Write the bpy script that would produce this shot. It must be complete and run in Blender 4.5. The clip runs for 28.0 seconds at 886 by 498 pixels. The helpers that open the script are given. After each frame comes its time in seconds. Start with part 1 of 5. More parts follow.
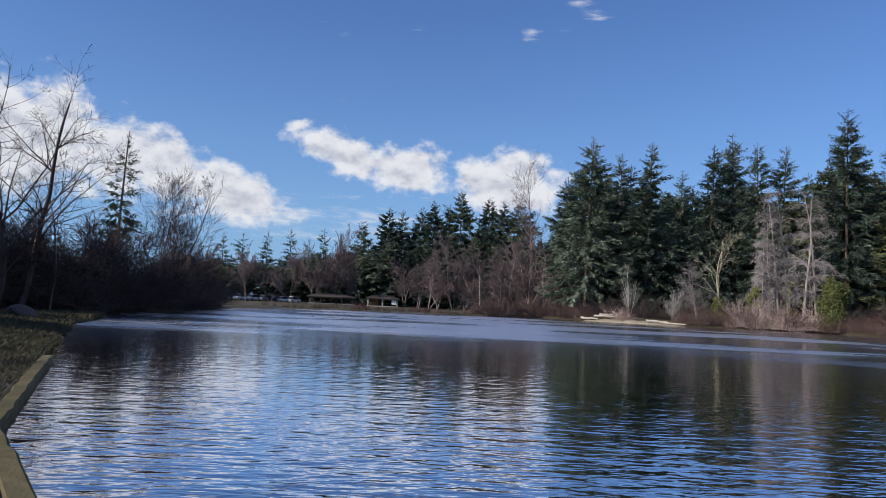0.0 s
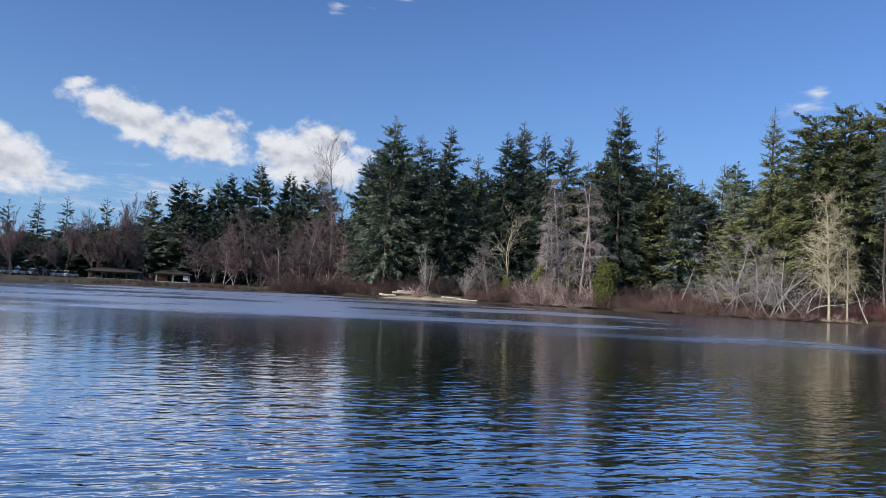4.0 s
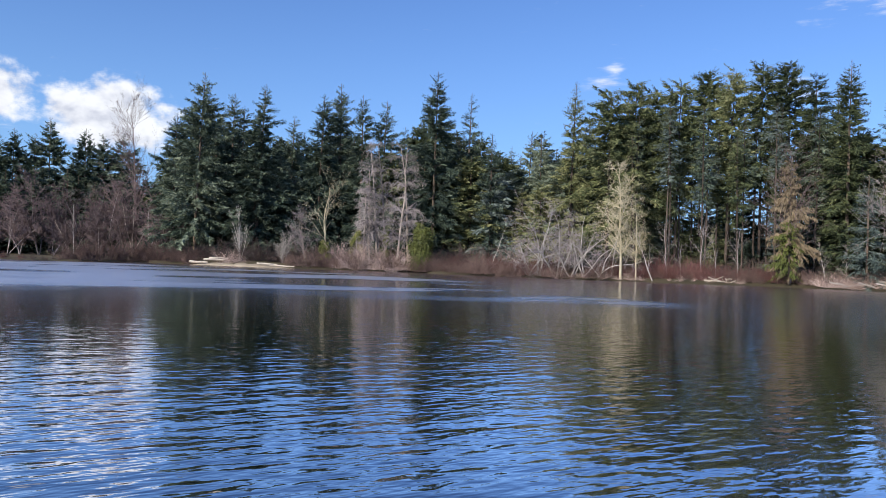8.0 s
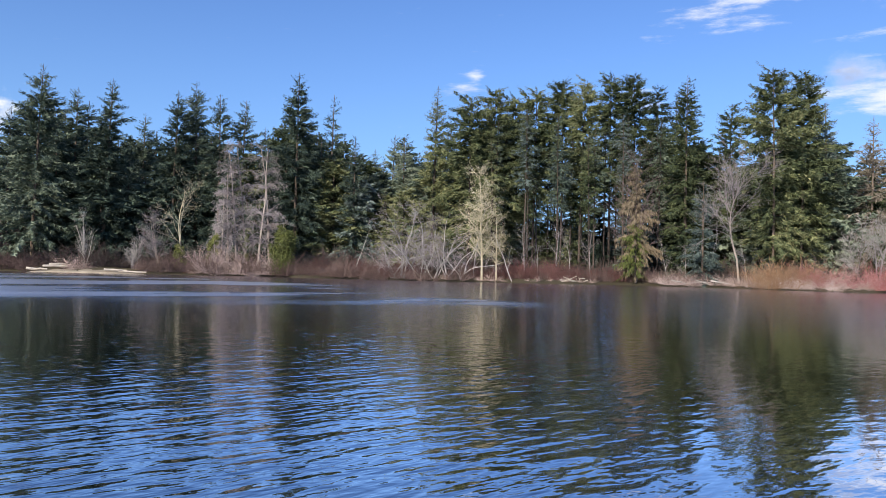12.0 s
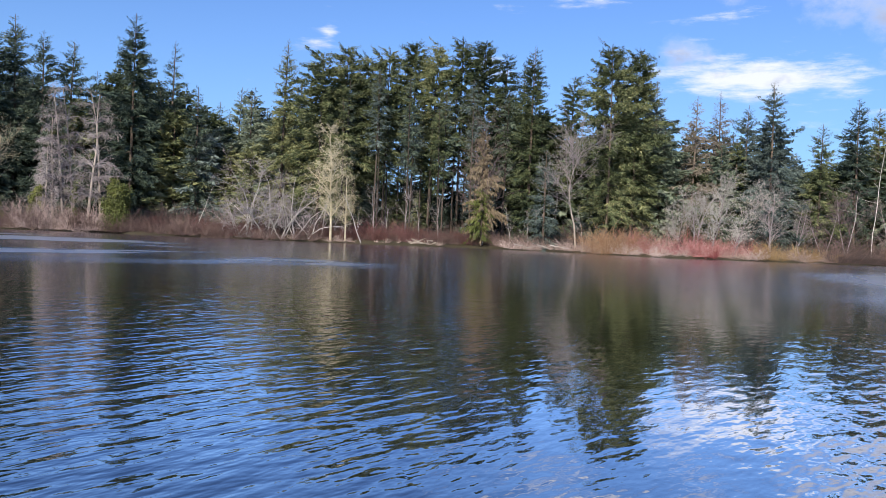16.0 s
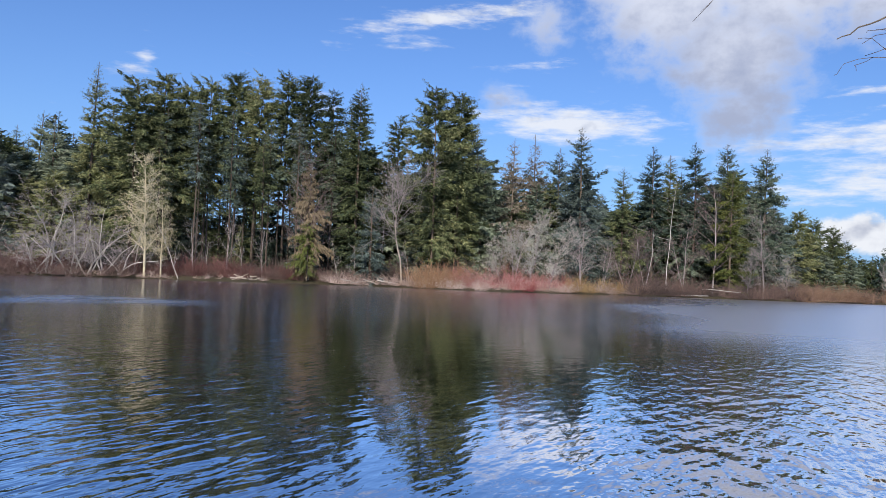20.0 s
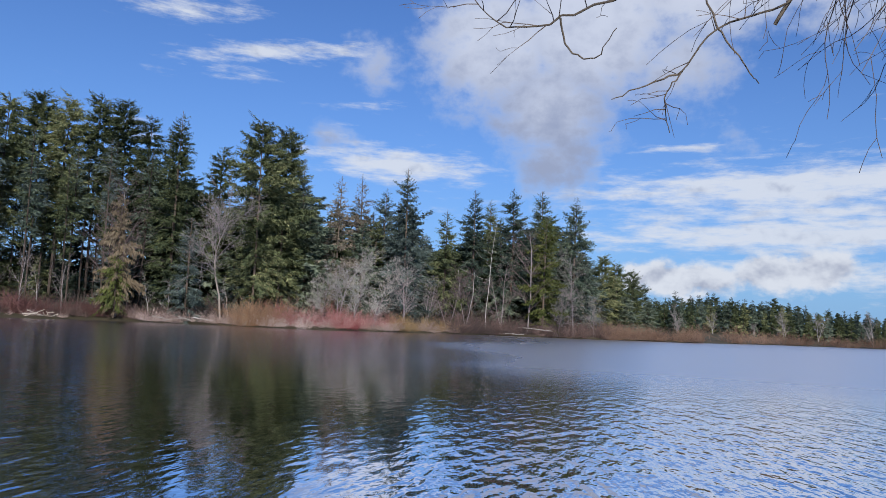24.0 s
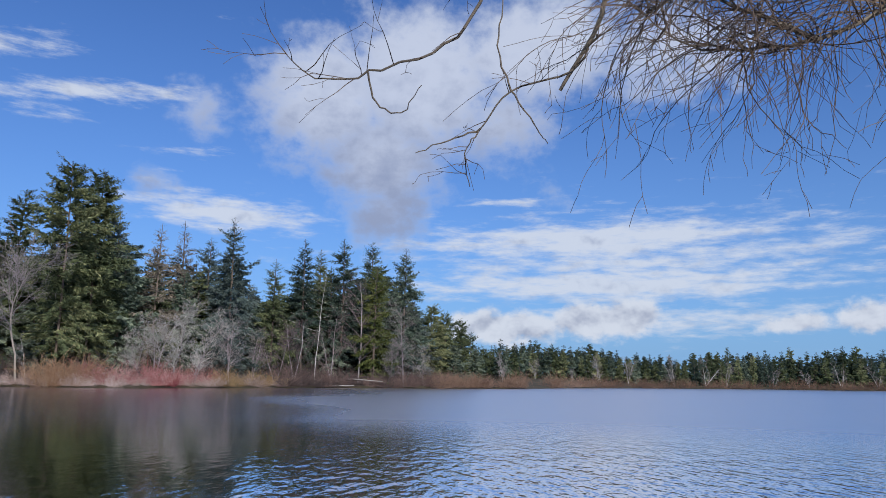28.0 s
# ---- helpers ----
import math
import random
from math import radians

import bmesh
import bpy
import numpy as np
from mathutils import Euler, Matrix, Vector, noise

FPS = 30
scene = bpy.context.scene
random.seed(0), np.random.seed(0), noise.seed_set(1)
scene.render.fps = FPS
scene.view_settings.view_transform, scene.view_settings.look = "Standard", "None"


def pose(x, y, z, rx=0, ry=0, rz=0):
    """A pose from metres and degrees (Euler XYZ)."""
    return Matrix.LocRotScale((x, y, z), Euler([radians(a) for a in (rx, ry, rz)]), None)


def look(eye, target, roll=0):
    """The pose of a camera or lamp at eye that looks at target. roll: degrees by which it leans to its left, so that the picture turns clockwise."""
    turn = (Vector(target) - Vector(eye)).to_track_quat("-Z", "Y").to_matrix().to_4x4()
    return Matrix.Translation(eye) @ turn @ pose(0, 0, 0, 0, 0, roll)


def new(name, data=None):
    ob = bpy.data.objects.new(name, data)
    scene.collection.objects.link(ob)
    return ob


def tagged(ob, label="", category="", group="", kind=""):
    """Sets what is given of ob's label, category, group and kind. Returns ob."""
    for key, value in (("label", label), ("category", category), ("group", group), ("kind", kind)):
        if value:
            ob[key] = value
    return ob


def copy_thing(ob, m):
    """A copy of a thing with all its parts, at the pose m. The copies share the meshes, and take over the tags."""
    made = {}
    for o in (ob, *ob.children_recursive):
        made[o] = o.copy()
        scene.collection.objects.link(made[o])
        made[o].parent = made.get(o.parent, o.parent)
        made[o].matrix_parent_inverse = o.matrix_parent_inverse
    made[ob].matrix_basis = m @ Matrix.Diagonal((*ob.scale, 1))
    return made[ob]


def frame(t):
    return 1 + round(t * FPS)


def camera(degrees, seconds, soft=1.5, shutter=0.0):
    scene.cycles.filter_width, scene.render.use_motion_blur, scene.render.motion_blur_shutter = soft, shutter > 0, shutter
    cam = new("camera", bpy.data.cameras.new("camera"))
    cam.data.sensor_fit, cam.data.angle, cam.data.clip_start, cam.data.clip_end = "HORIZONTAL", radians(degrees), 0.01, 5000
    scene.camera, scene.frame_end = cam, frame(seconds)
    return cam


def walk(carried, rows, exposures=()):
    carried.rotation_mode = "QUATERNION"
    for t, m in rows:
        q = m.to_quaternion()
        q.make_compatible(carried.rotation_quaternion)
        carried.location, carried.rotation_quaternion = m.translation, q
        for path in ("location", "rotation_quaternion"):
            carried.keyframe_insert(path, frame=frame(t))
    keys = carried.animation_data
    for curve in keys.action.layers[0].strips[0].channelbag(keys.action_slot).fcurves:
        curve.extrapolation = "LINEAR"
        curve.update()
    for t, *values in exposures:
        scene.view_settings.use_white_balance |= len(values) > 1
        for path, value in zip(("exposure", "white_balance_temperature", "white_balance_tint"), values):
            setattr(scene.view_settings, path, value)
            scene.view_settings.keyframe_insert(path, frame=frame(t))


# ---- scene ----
cam = camera(61.7, 28.0, soft=0.7)
EYE = 2.0  # eye over the water, in metres
ROWS = [
    (0, 0, 0, -0.259, 4.152, 2.663),
    (0.5, 0.02, -0, -1.663, 3.886, 2.707),
    (1, 0.042, -0.001, -3.275, 3.693, 2.697),
    (1.5, 0.068, -0.003, -5.11, 3.55, 2.698),
    (2, 0.096, -0.006, -7.098, 3.487, 2.715),
    (2.5, 0.125, -0.01, -9.175, 3.461, 2.761),
    (3, 0.153, -0.015, -11.267, 3.43, 2.838),
    (3.5, 0.183, -0.021, -13.431, 3.306, 2.931),
    (5.5, 0.291, -0.055, -21.504, 2.199, 2.629),
    (6, 0.313, -0.064, -23.156, 1.806, 2.442),
    (6.5, 0.333, -0.073, -24.757, 1.496, 2.279),
    (7, 0.354, -0.082, -26.371, 1.291, 2.133),
    (7.5, 0.374, -0.093, -27.987, 1.16, 2.118),
    (8, 0.394, -0.104, -29.62, 1.008, 2.091),
    (8.5, 0.414, -0.115, -31.228, 0.819, 2.063),
    (9, 0.433, -0.127, -32.813, 0.624, 2.011),
    (9.5, 0.45, -0.138, -34.28, 0.504, 1.911),
    (10, 0.465, -0.149, -35.593, 0.54, 1.789),
    (10.5, 0.478, -0.158, -36.756, 0.685, 1.581),
    (11, 0.49, -0.168, -37.833, 0.949, 1.42),
    (11.5, 0.502, -0.177, -38.896, 1.28, 1.317),
    (12, 0.514, -0.187, -40.033, 1.539, 1.377),
    (12.5, 0.527, -0.199, -41.297, 1.598, 1.54),
    (14.5, 0.586, -0.255, -47.052, -0.244, 2.429),
    (15, 0.6, -0.271, -48.562, -0.73, 2.453),
    (15.5, 0.614, -0.287, -50.064, -1.018, 2.432),
    (16, 0.628, -0.304, -51.653, -1.055, 2.569),
    (16.5, 0.641, -0.322, -53.278, -0.821, 2.614),
    (17, 0.655, -0.341, -54.964, -0.391, 2.601),
    (17.5, 0.669, -0.362, -56.726, 0.105, 2.596),
    (18, 0.682, -0.382, -58.444, 0.564, 2.627),
    (18.5, 0.695, -0.404, -60.249, 1.024, 2.64),
    (19, 0.707, -0.425, -61.946, 1.452, 2.605),
    (19.5, 0.716, -0.444, -63.462, 1.83, 2.512),
    (20, 0.724, -0.46, -64.766, 2.206, 2.302),
    (20.5, 0.731, -0.476, -65.997, 2.603, 2.248),
    (22.5, 0.763, -0.558, -72.284, 3.959, 2.586),
    (23, 0.77, -0.582, -74.073, 4.358, 2.604),
    (23.5, 0.777, -0.608, -75.976, 4.949, 2.609),
    (24, 0.783, -0.636, -78.003, 5.705, 2.605),
    (24.5, 0.788, -0.665, -80.098, 6.493, 2.48),
    (25, 0.793, -0.693, -82.089, 7.181, 2.247),
    (25.5, 0.796, -0.717, -83.864, 7.636, 1.935),
    (26, 0.798, -0.739, -85.426, 7.892, 1.534),
    (26.5, 0.799, -0.76, -86.884, 8.159, 1.296),
    (27, 0.8, -0.78, -88.329, 8.586, 1.101),
    (27.5, 0.8, -0.799, -89.699, 9.245, 0.977),
    (28, 0.8, -0.817, -90.97, 9.975, 0.881),
]


def held(x, y, yaw, pitch, roll):
    return pose(x, y, EYE, 0, 0, yaw) @ pose(0, 0, 0, 90 + pitch) @ pose(0, 0, 0, 0, 0, roll)


walk(cam, [(t, held(x, y, yaw, pitch, roll)) for t, x, y, yaw, pitch, roll in ROWS],
     [(0.0, 0.04, 6450, 10), (3.0, 0.02, 6450, 10), (6.0, 0.16, 6400, 10), (9.0, 0.42, 6450, 10), (17.0, 0.42, 6500, 10), (20.5, 0.14, 6350, 10), (25.0, -0.12, 6000, 10), (28.0, -0.18, 5900, 10)])

# ---- sky, sun ----
SUN_AZ, SUN_EL = -110.0, 27.0   # degrees; azimuth clockwise from +y


def heading(az, el):
    a, e = radians(az), radians(el)
    return Vector((math.sin(a) * math.cos(e), math.cos(a) * math.cos(e), math.sin(e)))


world = bpy.data.worlds.new("sky")
scene.world = world
world.use_nodes = True
wt = world.node_tree
wt.nodes.clear()


def wmath(op, a, b=None, c=None, clamp=False):
    n = wt.nodes.new("ShaderNodeMath")
    n.operation, n.use_clamp = op, clamp
    for i, v in enumerate((a, b, c)):
        if v is None:
            continue
        if isinstance(v, (int, float)):
            n.inputs[i].default_value = v
        else:
            wt.links.new(v, n.inputs[i])
    return n.outputs[0]


sky = wt.nodes.new("ShaderNodeTexSky")
sky.sky_type, sky.sun_disc = "NISHITA", False
sky.sun_elevation, sky.sun_rotation = radians(SUN_EL), radians(SUN_AZ)
sky.air_density, sky.dust_density, sky.ozone_density = 1.0, 0.3, 2.5
coords = wt.nodes.new("ShaderNodeTexCoord")
split = wt.nodes.new("ShaderNodeSeparateXYZ")
wt.links.new(coords.outputs["Generated"], split.inputs[0])
AZN = wmath("MULTIPLY", wmath("ARCTAN2", split.outputs[0], split.outputs[1]), 57.2958)
ELN = wmath("MULTIPLY", wmath("ARCSINE", split.outputs[2]), 57.2958)


def wnoise(scale, stretch, detail=6.0, rough=0.55, shift=0.0):
    comb = wt.nodes.new("ShaderNodeCombineXYZ")
    wt.links.new(AZN, comb.inputs[0])
    wt.links.new(wmath("ADD", wmath("MULTIPLY", ELN, stretch), shift), comb.inputs[1])
    n = wt.nodes.new("ShaderNodeTexNoise")
    n.inputs["Scale"].default_value = scale
    n.inputs["Detail"].default_value, n.inputs["Roughness"].default_value = detail, rough
    wt.links.new(comb.outputs[0], n.inputs["Vector"])
    return n.outputs[0]


def cloud_field(rows):
    total = None
    for az, el, wa, we, tilt, amount in rows:
        dx = wmath("SUBTRACT", AZN, az)
        dy = wmath("SUBTRACT", wmath("SUBTRACT", ELN, el), wmath("MULTIPLY", dx, tilt))
        dx, dy = wmath("DIVIDE", dx, wa), wmath("DIVIDE", dy, we)
        r2 = wmath("ADD", wmath("MULTIPLY", dx, dx), wmath("MULTIPLY", dy, dy))
        blob = wmath("MULTIPLY", wmath("POWER", 2.71828, wmath("MULTIPLY", r2, -1.0)), amount)
        total = blob if total is None else wmath("MAXIMUM", total, blob)
    return total


def smooth(x, low, high):
    n = wt.nodes.new("ShaderNodeMapRange")
    n.interpolation_type = "SMOOTHSTEP"
    wt.links.new(x, n.inputs[0])
    n.inputs[1].default_value, n.inputs[2].default_value = low, high
    return n.outputs[0]


# heaped clouds: azimuth, elevation, half width, half height, slope, amount
HEAPED = [(-29.5, 10.0, 6.5, 4.2, 0.0, 1.15), (-23.0, 9.2, 5.0, 2.8, -0.15, 1.15), (-16.5, 7.6, 5.2, 2.5, -0.3, 1.1),
          (-8.0, 11.0, 4.2, 1.8, -0.3, 1.05), (-2.8, 10.0, 4.0, 2.1, 0.0, 1.1), (5.0, 9.4, 4.6, 2.8, 0.0, 1.15),
          (-11.2, 12.9, 1.6, 0.7, 0.2, 0.8), 
          (95.5, 4.0, 5.5, 1.6, 0.0, 1.05), (103.5, 4.6, 5.2, 1.7, 0.08, 1.15), (116.0, 4.2, 3.4, 0.9, 0.1, 0.85),
          (122.0, 4.6, 3.6, 1.5, 0.0, 0.9), (-60.0, 14.0, 16.0, 5.0, 0.0, 0.9), (150.0, 12.0, 18.0, 5.0, 0.0, 0.9)]
# one big soft grey-white cloud, and four unseen ones added to whiten the water
SOFT = [(81.5, 21.0, 7.0, 6.0, 0.0, 1.15), (89.0, 22.5, 8.0, 7.0, 0.0, 1.2), (98.5, 25.0, 9.0, 4.8, 0.1, 1.15), (86.0, 16.5, 6.2, 5.4, 0.0, 1.1),
        (86.6, 12.8, 4.4, 4.4, 0.0, 0.95), (71.9, 19.3, 3.4, 3.2, 0.0, 0.72), (99.5, 14.0, 3.5, 1.8, 0.0, 0.58), (69.3, 13.8, 3.0, 1.6, 0.0, 0.72), (95.5, 19.5, 6.0, 4.0, 0.0, 0.9),
        (109, 24, 10, 5, 0, 0.85), (112, 32, 16, 6, 0, 0.9), (-14, 29.5, 20, 5.5, 0, 1.4), (34, 40, 26, 6, 0, 0.8), (80, 39, 22, 6, 0, 0.75), (55, 52, 40, 8, 0, 0.8)]
# thin veils
VEILS = [(64.5, 19.5, 8.0, 0.8, 0.13, 0.95), (58.0, 21.6, 5.0, 1.1, 0.12, 0.8), (60.0, 17.6, 6.0, 0.7, 0.05, 0.5), 
         (74.0, 12.0, 7.0, 1.5, -0.05, 1.1), (68.9, 13.6, 2.4, 1.0, 0.0, 0.55), (103.0, 10.6, 15.0, 1.6, 0.02, 1.15),
         (104.0, 8.8, 17.0, 0.8, 0.01, 0.9), (106.0, 9.0, 24.0, 4.5, 0.0, 0.72), (104.0, 7.2, 17.0, 1.5, 0.0, 1.1), (108.0, 4.6, 16.0, 1.6, 0.0, 0.75), (6.2, 20.3, 1.1, 0.8, 0.0, 0.58), (10.6, 22.3, 1.8, 1.0, -0.3, 0.55),
         (42.3, 14.6, 0.8, 0.9, 0.0, 0.72), (41.2, 13.7, 2.6, 0.6, 0.15, 0.5), (54.5, 12.6, 2.5, 1.0, 0.0, 0.6), (96.0, 13.6, 5.0, 0.5, 0.0, 0.65),
         (71.0, 16.3, 4.0, 0.4, 0.05, 0.6), (-12.0, 6.0, 14.0, 2.0, 0.0, 0.55), (-70.0, 30.0, 30.0, 8.0, 0.1, 0.7)]
billow = wnoise(0.42, 1.3, 8.0, 0.58)
billow_low = wnoise(0.42, 1.3, 3.0, 0.5, 0.9)
streak = wnoise(0.28, 4.5, 7.0, 0.62, 20.0)
heaped = cloud_field(HEAPED)
heap = wmath("ADD", heaped, wmath("MULTIPLY", wmath("MULTIPLY", wmath("SUBTRACT", billow, 0.5), 1.6), smooth(heaped, 0.0, 0.35)))
veil = wmath("ADD", cloud_field(VEILS), wmath("MULTIPLY", wmath("SUBTRACT", streak, 0.5), 1.9))
soft_cloud = wmath("ADD", cloud_field(SOFT), wmath("MULTIPLY", wmath("SUBTRACT", billow, 0.5), 1.0))
soft_a = wmath("MULTIPLY", smooth(soft_cloud, 0.36, 1.0), 0.93)
heap_a, veil_a = smooth(heap, 0.36, 0.8), wmath("MULTIPLY", smooth(veil, 0.28, 1.05), 0.9)
cover = wmath("SUBTRACT", 1.0, wmath("MULTIPLY", wmath("MULTIPLY", wmath("SUBTRACT", 1.0, heap_a), wmath("SUBTRACT", 1.0, veil_a)), wmath("SUBTRACT", 1.0, soft_a)))
shade = wmath("MAXIMUM", wmath("MULTIPLY", smooth(wmath("ADD", wmath("SUBTRACT", billow_low, billow), wmath("MULTIPLY", heap, 0.16)), 0.0, 0.5), wmath("SUBTRACT", 1.0, wmath("MULTIPLY", soft_a, 0.75))),
              wmath("MULTIPLY", soft_a, smooth(wmath("SUBTRACT", billow_low, wmath("MULTIPLY", wmath("SUBTRACT", ELN, 19.0), 0.06)), 0.3, 1.0)))
tone = wt.nodes.new("ShaderNodeMix")
tone.data_type = "RGBA"
wt.links.new(shade, tone.inputs[0])
CLOUD_LIT, CLOUD_DIM = (9.2, 9.4, 9.9, 1), (4.3, 4.7, 6.0, 1)
tone.inputs[6].default_value, tone.inputs[7].default_value = CLOUD_LIT, CLOUD_DIM
grey_tone = wt.nodes.new("ShaderNodeMix")   # the soft cloud is greyer, most of all below
grey_tone.data_type = "RGBA"
wt.links.new(smooth(wmath("ADD", wmath("MULTIPLY", wmath("SUBTRACT", 21.0, ELN), 0.07), wmath("MULTIPLY", wmath("SUBTRACT", billow, 0.5), 1.6)), -0.35, 0.75), grey_tone.inputs[0])
grey_tone.inputs[6].default_value, grey_tone.inputs[7].default_value = (8.2, 8.5, 9.6, 1), (4.3, 4.75, 6.3, 1)
cloud_tone = wt.nodes.new("ShaderNodeMix")
cloud_tone.data_type = "RGBA"
wt.links.new(soft_a, cloud_tone.inputs[0])
wt.links.new(tone.outputs[2], cloud_tone.inputs[6])
wt.links.new(grey_tone.outputs[2], cloud_tone.inputs[7])
both = wt.nodes.new("ShaderNodeMix")
both.data_type = "RGBA"
wt.links.new(cover, both.inputs[0])
deep = wt.nodes.new("ShaderNodeMix")
deep.data_type, deep.blend_type = "RGBA", "MULTIPLY"
deep.inputs[0].default_value = 1.0
deep.inputs[7].default_value = (0.74, 1.0, 1.53, 1)
wt.links.new(sky.outputs[0], deep.inputs[6])
haze = wt.nodes.new("ShaderNodeMix")
haze.data_type = "RGBA"
wt.links.new(wmath("POWER", 2.71828, wmath("MULTIPLY", wmath("MAXIMUM", ELN, 0.0), -0.11)), haze.inputs[0])
wt.links.new(deep.outputs[2], haze.inputs[6])
haze.inputs[7].default_value = (3.0, 5.4, 8.6, 1)
wt.links.new(haze.outputs[2], both.inputs[6])
wt.links.new(cloud_tone.outputs[2], both.inputs[7])
background = wt.nodes.new("ShaderNodeBackground")
background.inputs[1].default_value = 0.083
wt.links.new(both.outputs[2], background.inputs[0])
wt.links.new(background.outputs[0], wt.nodes.new("ShaderNodeOutputWorld").inputs[0])

sun = new("sun", bpy.data.lights.new("sun", "SUN"))
sun.data.energy, sun.data.angle, sun.data.color = 5.0, radians(0.5), (1.0, 0.91, 0.78)
sun.matrix_world = look(heading(SUN_AZ, SUN_EL) * 900, (0, 0, 0))


# ---- materials ----
def material(name, colours, rough=0.85, scale=3.0, bump=0.0, bump_scale=20.0, metal=0.0, vary=0.25, island=False, stretch=(1, 1, 1), spec=0.3, through_light=0.0):
    m = bpy.data.materials.new(name)
    m.use_nodes = True
    nt = m.node_tree
    bsdf = nt.nodes["Principled BSDF"]
    geo = nt.nodes.new("ShaderNodeNewGeometry")
    place = nt.nodes.new("ShaderNodeMapping")
    place.inputs["Scale"].default_value = stretch
    nt.links.new(geo.outputs["Position"], place.inputs[0])
    noise_a = nt.nodes.new("ShaderNodeTexNoise")
    noise_a.inputs["Scale"].default_value, noise_a.inputs["Detail"].default_value = scale, 6
    noise_b = nt.nodes.new("ShaderNodeTexNoise")
    noise_b.inputs["Scale"].default_value, noise_b.inputs["Detail"].default_value = scale * 0.11, 3
    for n in (noise_a, noise_b):
        nt.links.new(place.outputs[0], n.inputs["Vector"])
    mixed = nt.nodes.new("ShaderNodeMath")
    mixed.operation = "MULTIPLY_ADD"
    nt.links.new(noise_b.outputs[0], mixed.inputs[0])
    mixed.inputs[1].default_value = 0.6
    half = nt.nodes.new("ShaderNodeMath")
    half.operation = "MULTIPLY"
    half.inputs[1].default_value = 0.4
    nt.links.new(noise_a.outputs[0], half.inputs[0])
    nt.links.new(half.outputs[0], mixed.inputs[2])
    last = mixed.outputs[0]
    info = nt.nodes.new("ShaderNodeObjectInfo")
    for source, amount in ((info.outputs["Random"], vary), (geo.outputs["Random Per Island"], vary if island else 0)):
        if amount:
            off = nt.nodes.new("ShaderNodeMath")
            off.operation = "SUBTRACT"
            nt.links.new(source, off.inputs[0])
            off.inputs[1].default_value = 0.5
            add = nt.nodes.new("ShaderNodeMath")
            add.operation = "MULTIPLY_ADD"
            nt.links.new(off.outputs[0], add.inputs[0])
            add.inputs[1].default_value = amount
            nt.links.new(last, add.inputs[2])
            last = add.outputs[0]
    ramp = nt.nodes.new("ShaderNodeValToRGB")
    nt.links.new(last, ramp.inputs[0])
    while len(ramp.color_ramp.elements) < len(colours):
        ramp.color_ramp.elements.new(0.5)
    for i, c in enumerate(colours):
        ramp.color_ramp.elements[i].position = 0.28 + 0.44 * i / max(1, len(colours) - 1)
        ramp.color_ramp.elements[i].color = (*c, 1)
    nt.links.new(ramp.outputs[0], bsdf.inputs["Base Color"])
    bsdf.inputs["Roughness"].default_value, bsdf.inputs["Metallic"].default_value = rough, metal
    bsdf.inputs["Specular IOR Level"].default_value = spec
    if bump:
        fine = nt.nodes.new("ShaderNodeTexNoise")
        fine.inputs["Scale"].default_value, fine.inputs["Detail"].default_value = bump_scale, 5
        nt.links.new(place.outputs[0], fine.inputs["Vector"])
        relief = nt.nodes.new("ShaderNodeBump")
        relief.inputs["Strength"].default_value, relief.inputs["Distance"].default_value = 0.7, bump
        nt.links.new(fine.outputs[0], relief.inputs["Height"])
        nt.links.new(relief.outputs[0], bsdf.inputs["Normal"])
    if through_light:
        trans = nt.nodes.new("ShaderNodeBsdfTranslucent")
        nt.links.new(ramp.outputs[0], trans.inputs[0])
        mixer = nt.nodes.new("ShaderNodeMixShader")
        mixer.inputs[0].default_value = through_light
        nt.links.new(bsdf.outputs[0], mixer.inputs[1])
        nt.links.new(trans.outputs[0], mixer.inputs[2])
        nt.links.new(mixer.outputs[0], nt.nodes["Material Output"].inputs[0])
    return m


FIR = material("fir_needles", [(0.027, 0.044, 0.036), (0.082, 0.116, 0.083), (0.243, 0.282, 0.199)], scale=0.6, island=True, through_light=0.12)
PINE = material("pine_needles", [(0.027, 0.041, 0.021), (0.103, 0.127, 0.057), (0.290, 0.297, 0.144)], scale=0.6, island=True, through_light=0.12)
BLUE_FIR = material("blue_fir_needles", [(0.030, 0.046, 0.045), (0.088, 0.122, 0.111), (0.219, 0.263, 0.232)], scale=0.6, island=True, through_light=0.12)
OLIVE = material("yellow_green_needles", [(0.06, 0.075, 0.02), (0.11, 0.13, 0.035), (0.19, 0.2, 0.06)], scale=0.8, island=True, through_light=0.12)
RUST = material("rusty_cedar_sprays", [(0.11, 0.085, 0.0575), (0.19, 0.15, 0.0978), (0.29, 0.235, 0.161)], scale=0.8, island=True, through_light=0.15)
BROWN_CONE = material("thin_brown_sprays", [(0.11, 0.093, 0.07), (0.18, 0.152, 0.115), (0.27, 0.232, 0.18)], scale=0.8, island=True)
IVY = material("ivy_leaves", [(0.075, 0.09, 0.026), (0.145, 0.16, 0.045), (0.25, 0.26, 0.085)], scale=1.5, island=True, rough=0.5, through_light=0.12)
BARK = material("conifer_bark", [(0.05, 0.04, 0.033), (0.11, 0.085, 0.065), (0.19, 0.15, 0.12)], scale=2.0, bump=0.03, bump_scale=6, stretch=(1, 1, 0.2))
DARK_BARK = material("dark_pine_bark", [(0.03, 0.024, 0.02), (0.06, 0.047, 0.038), (0.11, 0.088, 0.07)], scale=2.0, bump=0.03, bump_scale=6, stretch=(1, 1, 0.2))
PALE_BARK = material("pale_bark", [(0.2, 0.17, 0.145), (0.32, 0.275, 0.235), (0.44, 0.39, 0.34)], scale=1.5, bump=0.01, stretch=(1, 1, 0.448))
